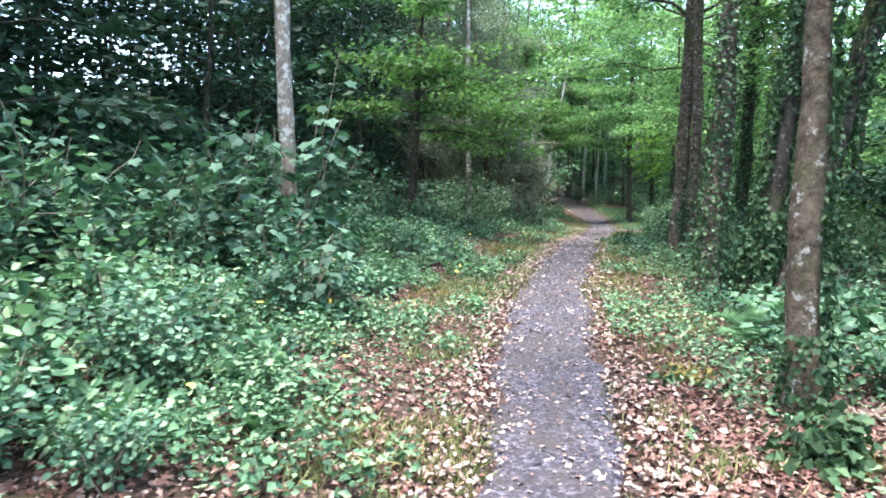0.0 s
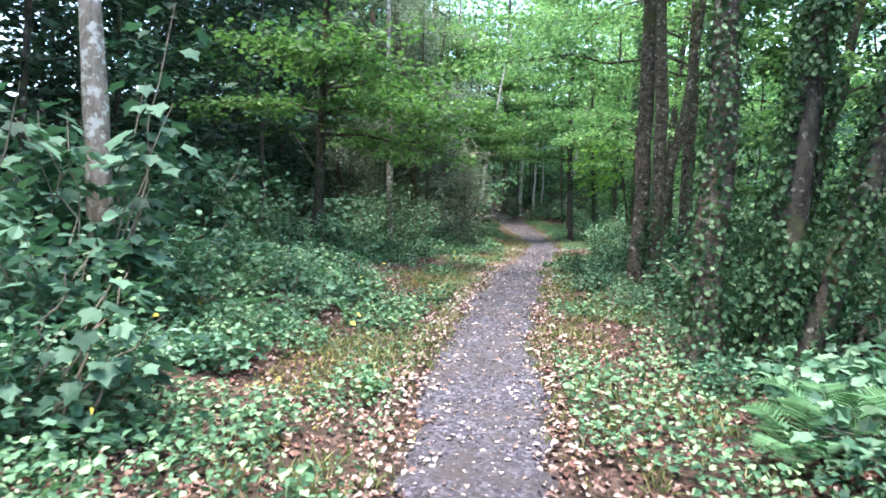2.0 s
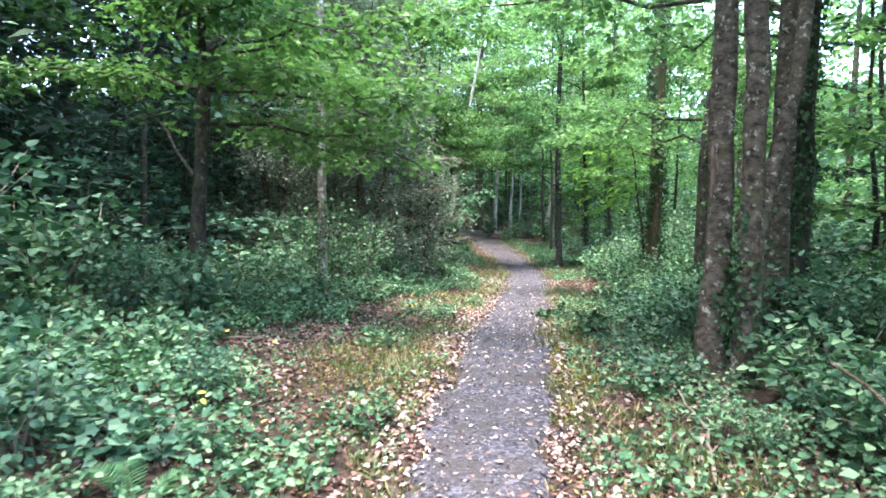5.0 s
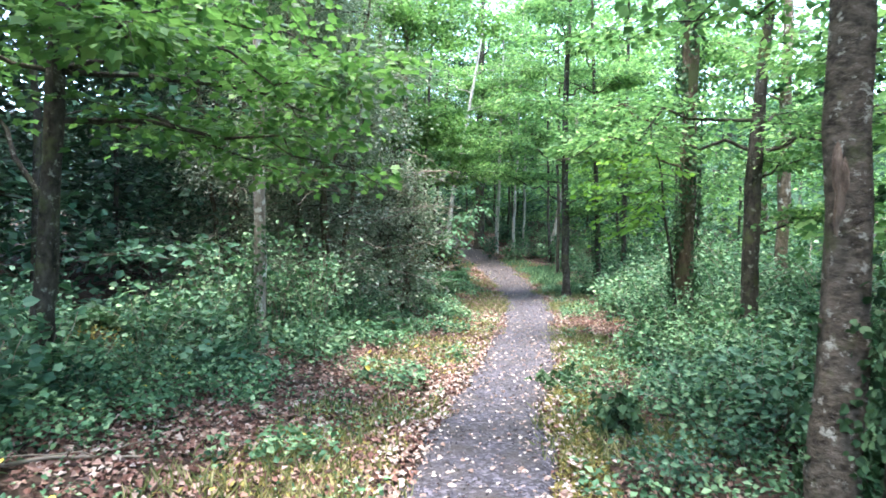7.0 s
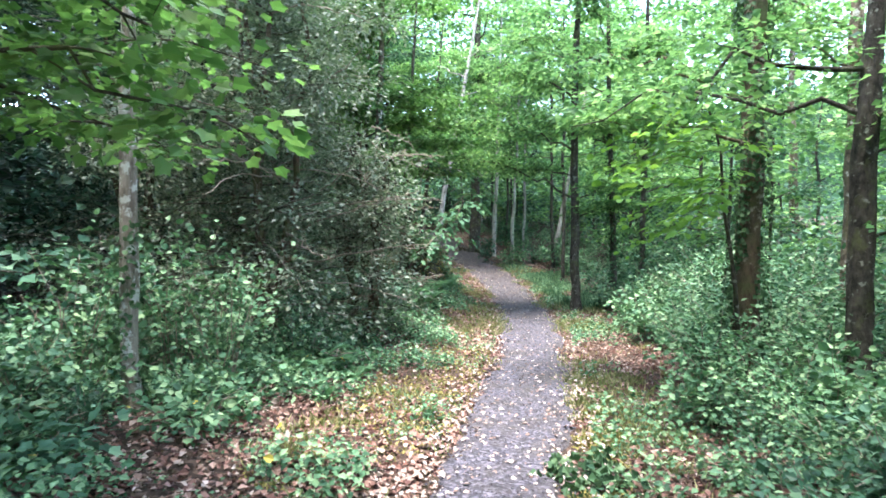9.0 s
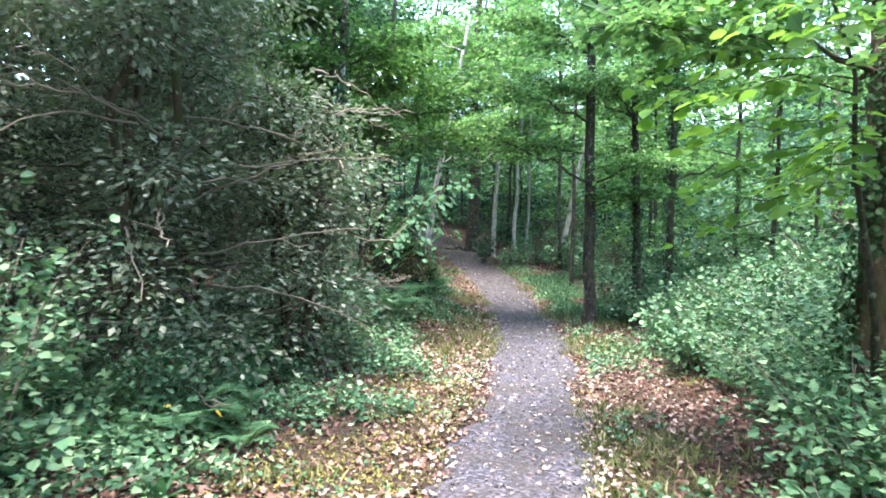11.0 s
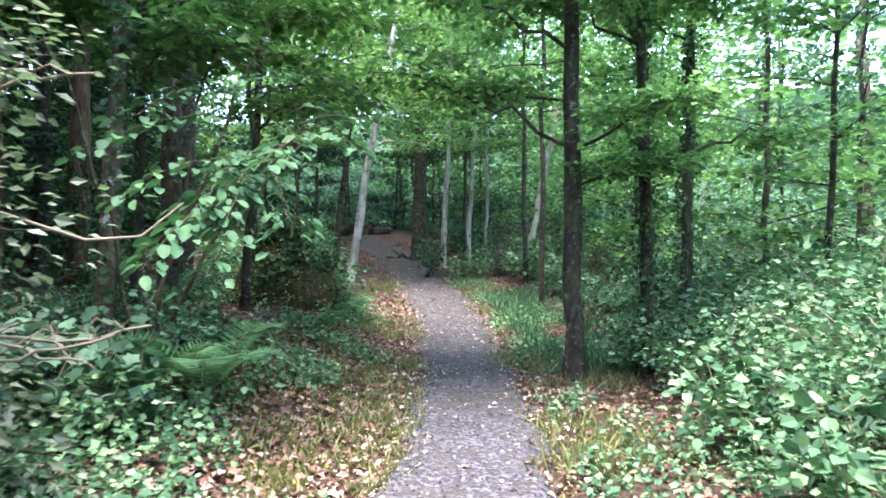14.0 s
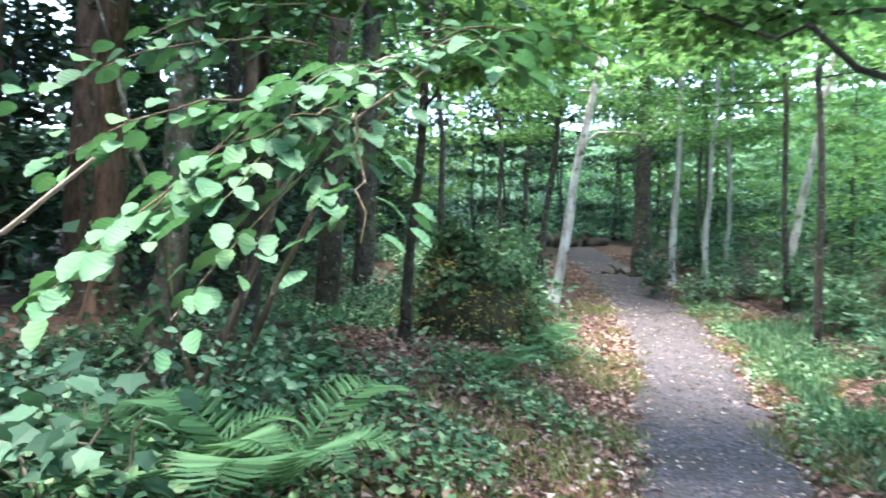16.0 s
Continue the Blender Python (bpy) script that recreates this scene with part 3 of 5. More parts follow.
# the five high limbs from range(5) are added to shade the hazel
tree((1.7, 25.2), 8, 0.06, "slim mossy young tree with broad spreading sprays", BARK_DARK, (0.2, -0.1), [(2.3, 300, 1.8, 0.2), (2.6, 340, 2.0, 0.2), (2.9, 20, 2.0, 0.3), (3.1, 260, 1.8, 0.3), (2.5, 220, 1.7, 0.2), (3.4, 320, 2.0, 0.3), (3.7, 0, 2.0, 0.3)] + [(4.6 + 0.28 * k, 250 + 11 * ((k * 3) % 8), 2.6 + 0.2 * (k % 4), 0.5) for k in range(5)] + ring_limbs(R, 6, 3.0, 7.0, 2.0), 430, leaf=LINDEN, size=0.1, seed=81)
tree((2.5, 26.7), 8, 0.055, "slim dark young tree with low leafy sprays", BARK_DARK, (0.5, 0.0), [(2.4, 320, 1.7, 0.2), (2.7, 10, 1.8, 0.2), (3.0, 60, 1.6, 0.3), (3.2, 260, 1.8, 0.3), (3.5, 340, 2.0, 0.3)] + ring_limbs(R, 5, 3.0, 7.0, 2.0), 340, leaf=LINDEN, size=0.1, seed=82)
# where the path climbs away
tree((6.05, 35.8), 11, 0.075, "slender silver birch at the path's edge", BARK_BIRCH, (0.5, 0.2), ring_limbs(R, 12, 1.5, 9, 2.4), 432, seed=51)
tree((6.65, 35.4), 11, 0.06, "slender silver birch near the far path", BARK_BIRCH, (0.5, 0.2), ring_limbs(R, 9, 3, 10, 2.2), 432, seed=52)
tree((8.4, 36.2), 10, 0.098, "leaning white silver birch by the path", BARK_BIRCH, (2.0, 0.3), ring_limbs(R, 9, 3, 9, 2.4), 432, seed=53)
tree((7.4, 37.0), 11, 0.053, "slender silver birch near the far path", BARK_BIRCH, (0.2, 0.2), ring_limbs(R, 9, 3, 10, 2.2), 432, seed=54)
tree((5.5, 37.3), 12, 0.22, "broad dark tree trunk beside the far path", BARK_DARK, (0.1, 0.2), ring_limbs(R, 10, 3, 11, 3), 504, seed=55)
tree((3.6, 33.0), 9, 0.1, "leaning pale birch behind the mossy mound", BARK_BIRCH, (1.6, 0.2), ring_limbs(R, 9, 2.5, 8, 2.2), 504, seed=56)
tree((3.2, 34.5), 9, 0.08, "leaning dark young tree", BARK_DARK, (1.0, 0.2), ring_limbs(R, 9, 2.5, 8, 2.2), 504, seed=57)


# ---- holly: a dense dark evergreen mass that overhangs the path ----
def holly(place, height, spread, count, seed, label):
    r = np.random.default_rng(seed)
    x, y = place
    z = float(land(x, y)) - 0.05
    root = thing("holly_tree", (x, y, z), label, "tree", "hollies")
    crown = Geo()
    crown.origin = np.array([x, y, z])
    for st in range(4):
        a = r.uniform(0, 6.28)
        top = np.array([math.cos(a) * spread * 0.35, math.sin(a) * spread * 0.35, height * r.uniform(0.75, 1)])
        line = bent((r.normal(0, 0.12), r.normal(0, 0.12), 0), top, 0.0, 0.06, 12, r)
        g = Geo()
        tube(g, line, np.linspace(0.05, 0.012, 12), 8, 0.1)
        part("stem", g, BARK, root, smooth=True)
        for q in range(18):
            k = r.integers(1, 12)
            az = r.uniform(0, 6.28)
            length = spread * r.uniform(0.5, 1.05) * (1.05 - 0.6 * k / 12)
            e = line[k] + [length * math.cos(az), length * math.sin(az), r.uniform(-0.35, 0.25) * length]
            b = bent(line[k], e, 0.08 * length, 0.04, 8, r)
            g = Geo()
            tube(g, b, np.linspace(0.016, 0.003, 8), 5)
            part("limb", g, TWIG if q % 3 == 0 else BARK_DARK, root, smooth=True)
            spray(crown, b, int(count / 72), 0.062, 0.48, r, "rhomb", 0.8, 0.62)
    for q in range(12):
        az, z0 = r.uniform(-1.9, 0.6), r.uniform(0.4, 3.2)
        reach = spread * r.uniform(0.65, 0.95)
        b = bent((0.1, 0, z0), (reach * math.cos(az), reach * math.sin(az), z0 + r.uniform(-0.4, 0.5)), r.uniform(-0.15, 0.2), 0.022, 12, r)
        g = Geo()
        tube(g, b, np.linspace(0.013, 0.004, 12), 6)
        for m in range(4):
            c = int(r.integers(4, 11))
            tube(g, bent(b[c], b[c] + r.normal(0, 0.22, 3) * [1, 1, 0.45], 0.03, 0.02, 5, r), np.linspace(0.005, 0.002, 5), 4)
        part("bare_branch", g, TWIG, root, "bare pale grey branch", smooth=True)
    part("crown", crown, HOLLY, root)
    return root


holly((0.9, 19.8), 7.5, 2.3, 38000, 61, "dense dark holly tree with grey-green glossy leaves")
holly((1.95, 21.2), 3.2, 1.25, 11000, 62, "low holly with bare twigs beside the path")
low_holly = holly((0.3, 22.8), 5.5, 1.6, 12000, 63, "thin holly with a long pale drooping branch")
holly((-1.3, 20.9), 7.0, 2.3, 28000, 65, "dark holly in the shade of the wood")
holly((0.0, 22.0), 8.5, 2.0, 26000, 66, "tall holly with a bare lower stem")
droop = np.array([(0.3, 22.8, 2.3), (0.9, 22.0, 2.12), (1.6, 21.75, 1.88), (2.2, 21.85, 1.62), (2.6, 21.9, 1.48), (2.85, 21.95, 1.5), (3.05, 22.0, 1.68)]) - np.array(low_holly.location)
geo = Geo()
tube(geo, np.stack([np.interp(np.linspace(0, 6, 25), np.arange(7), droop[:, c]) for c in range(3)], -1), np.linspace(0.016, 0.005, 25), 7, 0.15)
part("drooping_branch", geo, TWIG, low_holly, "bare pale grey branch", smooth=True)

# ---- younger trees that fill the wood on both sides ----
def young_tree(seed, height, low, spread, count, leaf, size, label, bark):
    r = np.random.default_rng(seed)
    root = thing("young_tree", (0, 0, 0), label, "tree", "young trees")
    line = bent((0, 0, -0.1), (r.normal(0, 0.4), r.normal(0, 0.4), height), 0, 0.05, 12, r)
    g = Geo()
    tube(g, line, np.linspace(0.06, 0.012, 12), 7, 0.12)
    part("trunk", g, bark, root, smooth=True)
    crown, boughs = Geo(), Geo()
    crown.origin = np.array([500.0, 0, 50])
    for q in range(20):
        hz = low + (height - low) * (q + r.uniform(0, 1)) / 20
        k = int(np.argmin(abs(line[:, 2] - hz)))
        az, length = r.uniform(0, 6.28), spread * r.uniform(0.55, 1.1) * (1.1 - 0.5 * hz / height)
        b = bent(line[k], line[k] + [length * math.cos(az), length * math.sin(az), 0.25 * length * r.uniform(-0.4, 1)], 0.06 * length, 0.05, 7, r)
        tube(boughs, b[::2], np.linspace(0.018, 0.003, 4), 4)
        spray(crown, b, count // 20, size, 0.62, r, "rhomb", 0.35)
    part("branchwork", boughs, bark, root, kind="stuff")
    part("crown", crown, leaf, root)
    return root


young = [
    young_tree(171, 8.0, 0.3, 2.3, 2300, BEECH, 0.15, "young beech with bright layered leaves", BARK_DARK),
    young_tree(172, 9.0, 0.3, 2.5, 2300, BEECH, 0.15, "slender young hornbeam with light green leaves", BARK_DARK),
    young_tree(173, 8.5, 0.3, 2.4, 2300, PAINTED_SHADE, 0.15, "young tree with deep green leaves painted shade-dark", BARK_DARK),
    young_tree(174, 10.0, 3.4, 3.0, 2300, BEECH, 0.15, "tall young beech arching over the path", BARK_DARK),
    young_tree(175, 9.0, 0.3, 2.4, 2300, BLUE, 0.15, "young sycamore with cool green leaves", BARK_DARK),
    young_tree(176, 9.5, 2.7, 3.2, 4600, PAINTED_SHADE, 0.14, "spreading tree with shade-dark painted leaves closing over the far path", BARK_DARK),
]
grown = [False] * len(young)


def grow(kind, x, y, scale, turn):
    m = Matrix.Translation((x, y, float(land(x, y)))) @ Matrix.Rotation(turn, 4, "Z") @ Matrix.Scale(scale, 4)
    if grown[kind]:
        return copy_thing(young[kind], m @ Matrix.Scale(1 / young[kind].scale[0], 4))
    grown[kind] = True
    young[kind].matrix_basis = m
    return young[kind]


def grow_rows(seed, y0, y1, d0, d1, step, choice, scale=1.0):
    r = np.random.default_rng(seed)
    for y in np.arange(y0, y1, step):
        for d in np.arange(d0, d1, step):
            yy, dd = y + r.uniform(-0.4, 0.4) * step, d + r.uniform(-0.4, 0.4) * step
            grow(int(r.choice(choice)), float(way(yy)) + dd, yy, scale * r.uniform(0.8, 1.15), r.uniform(0, 6.28))


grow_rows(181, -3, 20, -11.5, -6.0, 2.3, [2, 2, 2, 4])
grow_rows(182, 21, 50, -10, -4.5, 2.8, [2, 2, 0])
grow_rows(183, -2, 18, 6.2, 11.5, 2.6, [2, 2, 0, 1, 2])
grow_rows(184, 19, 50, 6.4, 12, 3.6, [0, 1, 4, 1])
for x, y, kind in ((7.2, 30.2, 3), (7.6, 33.0, 3), (2.0, 30.6, 3), (2.2, 36.5, 3), (7.6, 40.5, 3), (2.4, 40.5, 3), (7.0, 38.5, 3),
                   (10.3, 28.2, 1), (9.6, 31.2, 0), (10.8, 34.0, 1), (8.0, 14.6, 0),
                   (0.6, 42.0, 2), (5.4, 50.5, 2), (1.8, 47.0, 2), (6.8, 46.0, 1), (8.6, 43.0, 1), (3.0, 51.0, 2), (0.8, 50.0, 2), (7.6, 50.0, 2)):
    grow(kind, x, y, 1.0, x * 7.0)
# these shade-coloured trees are added to darken the far end of the path
for d, y in ((-2.6, 42.8), (3.4, 44.0), (-3.0, 46.2), (0.4, 48.5), (3.2, 47.8)):
    grow(5, float(way(y)) + d, y, 1.0, d * 11.0 + y)


# ---- background woods ----
def far_woods():
    """Trunks and hanging foliage of the wood all round, beyond the trees that stand by the path."""
    r = np.random.default_rng(71)
    trunks, pale, green, deep = Geo(), Geo(), Geo(), Geo()
    done = 0
    while done < 130:
        x, y = r.uniform(-40, 48), r.uniform(-26, 84)
        d = x - way(y)
        if (-5.5 < d < 6 and y < 44) or abs(d) < 2.2:
            continue
        done += 1
        z = float(land(x, y)) - 0.1
        h = r.uniform(9, 15)
        line = bent((x, y, z), (x + r.normal(0, 0.7), y + r.normal(0, 0.7), z + h), 0, 0.06, 9, r)
        tube(pale if r.random() < 0.25 else trunks, line, np.linspace(r.uniform(0.09, 0.2), 0.04, 9), 7, 0.1)
    # hanging foliage in layers, in a belt about the place
    clumps = 8000
    x, y = r.uniform(-32, 40, clumps * 4), r.uniform(-22, 76, clumps * 4)
    d = x - way(y)
    out = np.maximum(np.maximum(-d - 7.5, d - 9), np.maximum(y - 52, -5 - y))
    ok = np.flatnonzero((out > 0) & (out < 13))[:clumps]
    x, y, d = x[ok], y[ok], d[ok]
    z = land(x, y) + r.uniform(0.0, 1, len(x)) ** 1.25 * 14
    each = 22
    p = np.repeat(np.stack([x, y, z], -1), each, 0) + r.normal(0, 1, (len(x) * each, 3)) * [0.8, 0.8, 0.25]
    ax, nrm = r.normal(0, 1, p.shape) * [1, 1, 0.35], np.array([0, 0, 1.0]) + r.normal(0, 0.5, p.shape)
    size = r.uniform(0.16, 0.34, len(p))
    # west of the path the foliage takes the leaf colour with shade painted in
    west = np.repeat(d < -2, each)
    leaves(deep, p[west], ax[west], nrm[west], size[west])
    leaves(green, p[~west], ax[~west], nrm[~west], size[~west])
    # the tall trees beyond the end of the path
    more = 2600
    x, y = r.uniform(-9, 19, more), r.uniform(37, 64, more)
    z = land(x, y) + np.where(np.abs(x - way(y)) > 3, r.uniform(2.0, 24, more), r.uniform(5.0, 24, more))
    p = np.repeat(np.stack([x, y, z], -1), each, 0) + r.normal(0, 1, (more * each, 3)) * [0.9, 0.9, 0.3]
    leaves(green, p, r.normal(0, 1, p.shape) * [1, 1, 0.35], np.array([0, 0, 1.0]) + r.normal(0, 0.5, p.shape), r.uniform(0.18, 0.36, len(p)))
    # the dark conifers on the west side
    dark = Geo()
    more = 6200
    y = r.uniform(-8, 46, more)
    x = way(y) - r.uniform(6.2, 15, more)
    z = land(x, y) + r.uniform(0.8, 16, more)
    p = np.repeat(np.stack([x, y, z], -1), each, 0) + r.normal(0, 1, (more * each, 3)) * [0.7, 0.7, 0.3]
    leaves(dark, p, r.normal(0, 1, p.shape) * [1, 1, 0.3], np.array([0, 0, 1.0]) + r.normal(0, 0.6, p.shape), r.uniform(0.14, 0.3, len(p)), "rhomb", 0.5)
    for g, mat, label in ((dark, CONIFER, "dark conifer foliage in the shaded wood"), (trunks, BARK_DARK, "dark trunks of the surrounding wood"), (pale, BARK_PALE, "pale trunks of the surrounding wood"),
                          (green, BEECH, "bright layered foliage of the surrounding wood"), (deep, PAINTED_SHADE, "deep green foliage with the wood's shade painted in")):
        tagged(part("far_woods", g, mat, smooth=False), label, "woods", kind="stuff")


far_woods()


# ---- the distance: the hazy green of the wood going on all round ----
def distance():
    m, t, p, out = material("distant_woods")
    co = t.nodes.new("ShaderNodeNewGeometry").outputs["Position"]
    tone = ramp(t, noise_at(t, co, 0.9, 8.0, 0.75), [(0.35, (0.012, 0.03, 0.016)), (0.62, (0.06, 0.12, 0.06)), (0.75, (0.14, 0.22, 0.12))])
    t.links.new(tone, p.inputs["Base Color"])
    p.inputs["Roughness"].default_value = 1.0
    a = np.linspace(0, 2 * math.pi, 241)
    h = np.array([-4.0, 4.0, 9.0, 13.0])
    A, H = np.meshgrid(a, h)
    top = H * (1 + (H > 5) * 0.35 * (value_noise(A * 9, H * 0 + 1, 1.0, 4) - 0.5))
    rad = 78 + 5 * (value_noise(A * 14, H, 0.7, 5) - 0.5)
    g = Geo()
    i, j = np.meshgrid(np.arange(3), np.arange(240), indexing="ij")
    g.add(np.stack([4 + rad * np.cos(A), 14 + rad * np.sin(A), top + 0.04 * rad * np.sin(A)], -1), np.stack([i * 241 + j, i * 241 + j + 1, (i + 1) * 241 + j + 1, (i + 1) * 241 + j], -1).reshape(-1, 4))
    tagged(part("backdrop", g, m), "hazy green distance of the wood", "backdrop", kind="structure")


distance()


# ---- shrubs ----
def bush(seed, count, height, spread, mat, size, shape, label, name, category):
    r = np.random.default_rng(seed)
    root = thing(name, (0, 0, 0), label, category, name + "s")
    g, crown = Geo(), Geo()
    crown.origin = np.array([500.0, 0, 50])
    for q in range(14):
        az = r.uniform(0, 6.28)
        reach = spread * r.uniform(0.3, 1.0)
        top = np.array([reach * math.cos(az), reach * math.sin(az), height * r.uniform(0.45, 1.0)])
        b = bent((r.normal(0, 0.08), r.normal(0, 0.08), -0.05), top, 0.12 * height, 0.03, 5, r)
        tube(g, b, np.linspace(0.007, 0.003, 5), 3)
        spray(crown, b, count // 14, size, 0.26, r, shape, 0.8, 0.8)
    part("stem_tangle", g, TWIG, root, kind="stuff")
    part("foliage", crown, mat, root, kind="stuff")
    return root


kinds = [
    bush(81, 420, 0.85, 0.6, HERB, 0.1, "leaf", "tangled green bramble on the woodland floor", "bramble", "shrub"),
    bush(82, 560, 1.0, 0.55, BLUE, 0.082, "leaf", "leafy nettle clump with cool green leaves", "nettle_clump", "shrub"),
    bush(83, 420, 0.7, 0.65, DEEP, 0.09, "rhomb", "low dark green bramble thicket", "dark_bramble", "shrub"),
    bush(84, 380, 1.2, 0.6, SYCAMORE, 0.115, "leaf", "young sycamore shoots with broad leaves", "sycamore_sapling", "shrub"),
    bush(85, 900, 1.0, 0.7, HERB, 0.058, "rhomb", "pale green elder clump beside the path", "elder_clump", "shrub"),
    bush(86, 300, 0.42, 0.75, BLUE, 0.12, "lobed", "low carpet of broad lobed woodland leaves", "leaf_carpet", "undergrowth"),
    bush(87, 420, 0.5, 0.75, HERB, 0.085, "leaf", "low trailing bramble with fresh green leaves", "trailing_bramble", "shrub"),
    bush(88, 700, 1.6, 0.75, HERB, 0.07, "leaf", "upright leafy thicket of young shoots", "shoot_thicket", "shrub"),
]
used = [False] * len(kinds)


def plant(kind, x, y, scale, turn):
    m = Matrix.Translation((x, y, float(land(x, y)) - 0.02)) @ Matrix.Rotation(turn, 4, "Z") @ Matrix.Scale(scale, 4)
    if used[kind]:
        return copy_thing(kinds[kind], m @ Matrix.Scale(1 / kinds[kind].scale[0], 4))
    used[kind] = True
    kinds[kind].matrix_basis = m
    return kinds[kind]


def plant_rows(seed, y0, y1, d0, d1, step, choice, scale):
    r = np.random.default_rng(seed)
    for y in np.arange(y0, y1, step):
        for d in np.arange(d0, d1, step):
            yy, dd = y + r.uniform(-0.4, 0.4) * step, d + r.uniform(-0.4, 0.4) * step
            plant(int(r.choice(choice)), float(way(yy)) + dd, yy, scale * r.uniform(0.7, 1.2), r.uniform(0, 6.28))


plant_rows(89, 0.5, 12, -2.6, -1.6, 0.55, [6, 5, 6, 1], 0.6)
plant_rows(91, -2, 13, -4.2, -2.3, 0.65, [5, 6, 5, 6, 1, 0, 3], 0.85)
plant_rows(90, -2, 15, -6.5, -4.0, 0.9, [1, 1, 3, 4, 0], 1.25)
plant_rows(92, 13, 19.5, -5.5, -3.2, 0.75, [0, 6, 5, 1, 2], 0.75)
plant_rows(93, 3, 12, 2.3, 5.8, 0.75, [5, 6, 0, 2], 0.75)
plant_rows(94, 12.5, 19.5, 2.0, 5.5, 0.8, [4, 0, 1, 4], 0.85)
plant_rows(100, 12.8, 17.5, 1.7, 3.6, 0.7, [2, 6, 2, 0], 0.6)
plant_rows(95, 19.5, 25.3, 2.0, 6.5, 0.75, [4, 4, 1, 0], 0.9)
plant_rows(99, 25.3, 31, 3.7, 6.5, 0.75, [4, 4, 1, 0], 0.9)
plant_rows(96, 17.5, 24.0, -3.1, -2.0, 0.6, [6, 5, 6, 0, 1], 0.65)
plant_rows(97, 29, 46, 2.6, 5.5, 1.1, [0, 2, 4], 0.8)
plant_rows(98, 28, 46, -5.5, -2.0, 1.1, [2, 0], 0.8)


for k, x, y, scale in ((2, 3.35, 11.5, 0.55), (0, 4.5, 11.2, 0.7), (2, 3.5, 12.7, 0.5), (0, 4.4, 10.6, 0.7), (2, 3.05, 7.2, 0.5), (0, 4.3, 9.3, 0.7), (2, 3.4, 8.5, 0.45), (4, 3.5, 10.3, 0.45),
                       (2, 3.1, 5.2, 0.5), (0, 3.4, 4.6, 0.6), (4, 5.5, 17.4, 0.6), (2, 0.2, 16.4, 0.6), (0, 0.8, 17.0, 0.55), (2, -0.6, 14.2, 0.6), (3, 5.6, 34.2, 0.8), (0, 6.4, 33.6, 0.9), (2, 7.2, 34.6, 0.9)):
    plant(k, x, y, scale, x * 5.0)


for k, x, y, scale in ((7, 0.6, 18.5, 0.7), (7, 1.35, 18.9, 0.55), (0, 1.6, 19.3, 0.6), (7, 0.85, 17.6, 0.85), (7, -0.3, 17.3, 0.8), (7, 0.3, 18.1, 1.0), (0, -0.9, 16.6, 0.9), (6, 0.9, 16.5, 0.8), (6, 2.1, 24.9, 0.9)):
    plant(k, x, y, scale, x * 5.0)


for k, d, y, scale in ((4, 2.9, 17.9, 1.1), (4, 3.4, 20.3, 1.4), (4, 3.0, 22.6, 1.35), (4, 3.9, 24.0, 1.6), (4, 4.6, 22.0, 1.6), (4, 4.0, 26.6, 1.3), (0, 4.4, 28.2, 1.5), (4, 4.4, 26.4, 1.8),
                      (4, 4.2, 30.4, 1.4), (4, 4.2, 31.6, 1.7), (0, 2.5, 33.2, 1.2), (2, -2.4, 30.6, 1.3), (0, -2.9, 32.6, 1.5), (2, -2.2, 34.6, 1.2), (0, -2.6, 37.0, 1.5), (2, 2.4, 38.5, 1.4),
                      (4, 5.2, 19.6, 1.7), (4, 5.4, 24.6, 1.8), (4, 5.6, 29.0, 1.9)):
    plant(k, float(way(y)) + d, y, scale, d * 9.0)


def far_thicket():
    """Shrubs too far off to tell apart, as one mass."""
    r = np.random.default_rng(85)
    g = Geo()
    n = 520
    y = r.uniform(-6, 54, n)
    d = np.where(r.random(n) < 0.5, r.uniform(5.6, 10, n), -r.uniform(6.3, 10.5, n))
    end = r.random(n) < 0.2
    y[end], d[end] = r.uniform(47, 55, end.sum()), r.uniform(-9, 9, end.sum())
    x = way(y) + d
    each = 110
    p = np.repeat(np.stack([x, y, land(x, y) + r.uniform(0.2, 1.5, n)], -1), each, 0) + r.normal(0, 1, (n * each, 3)) * [0.55, 0.55, 0.5]
    leaves(g, p, r.normal(0, 1, p.shape) * [1, 1, 0.4], np.array([0, 0, 1.0]) + r.normal(0, 0.5, p.shape), r.uniform(0.1, 0.2, len(p)))
    tagged(part("far_thicket", g, DEEP), "dense green undergrowth deeper in the wood", "undergrowth", kind="stuff")


far_thicket()


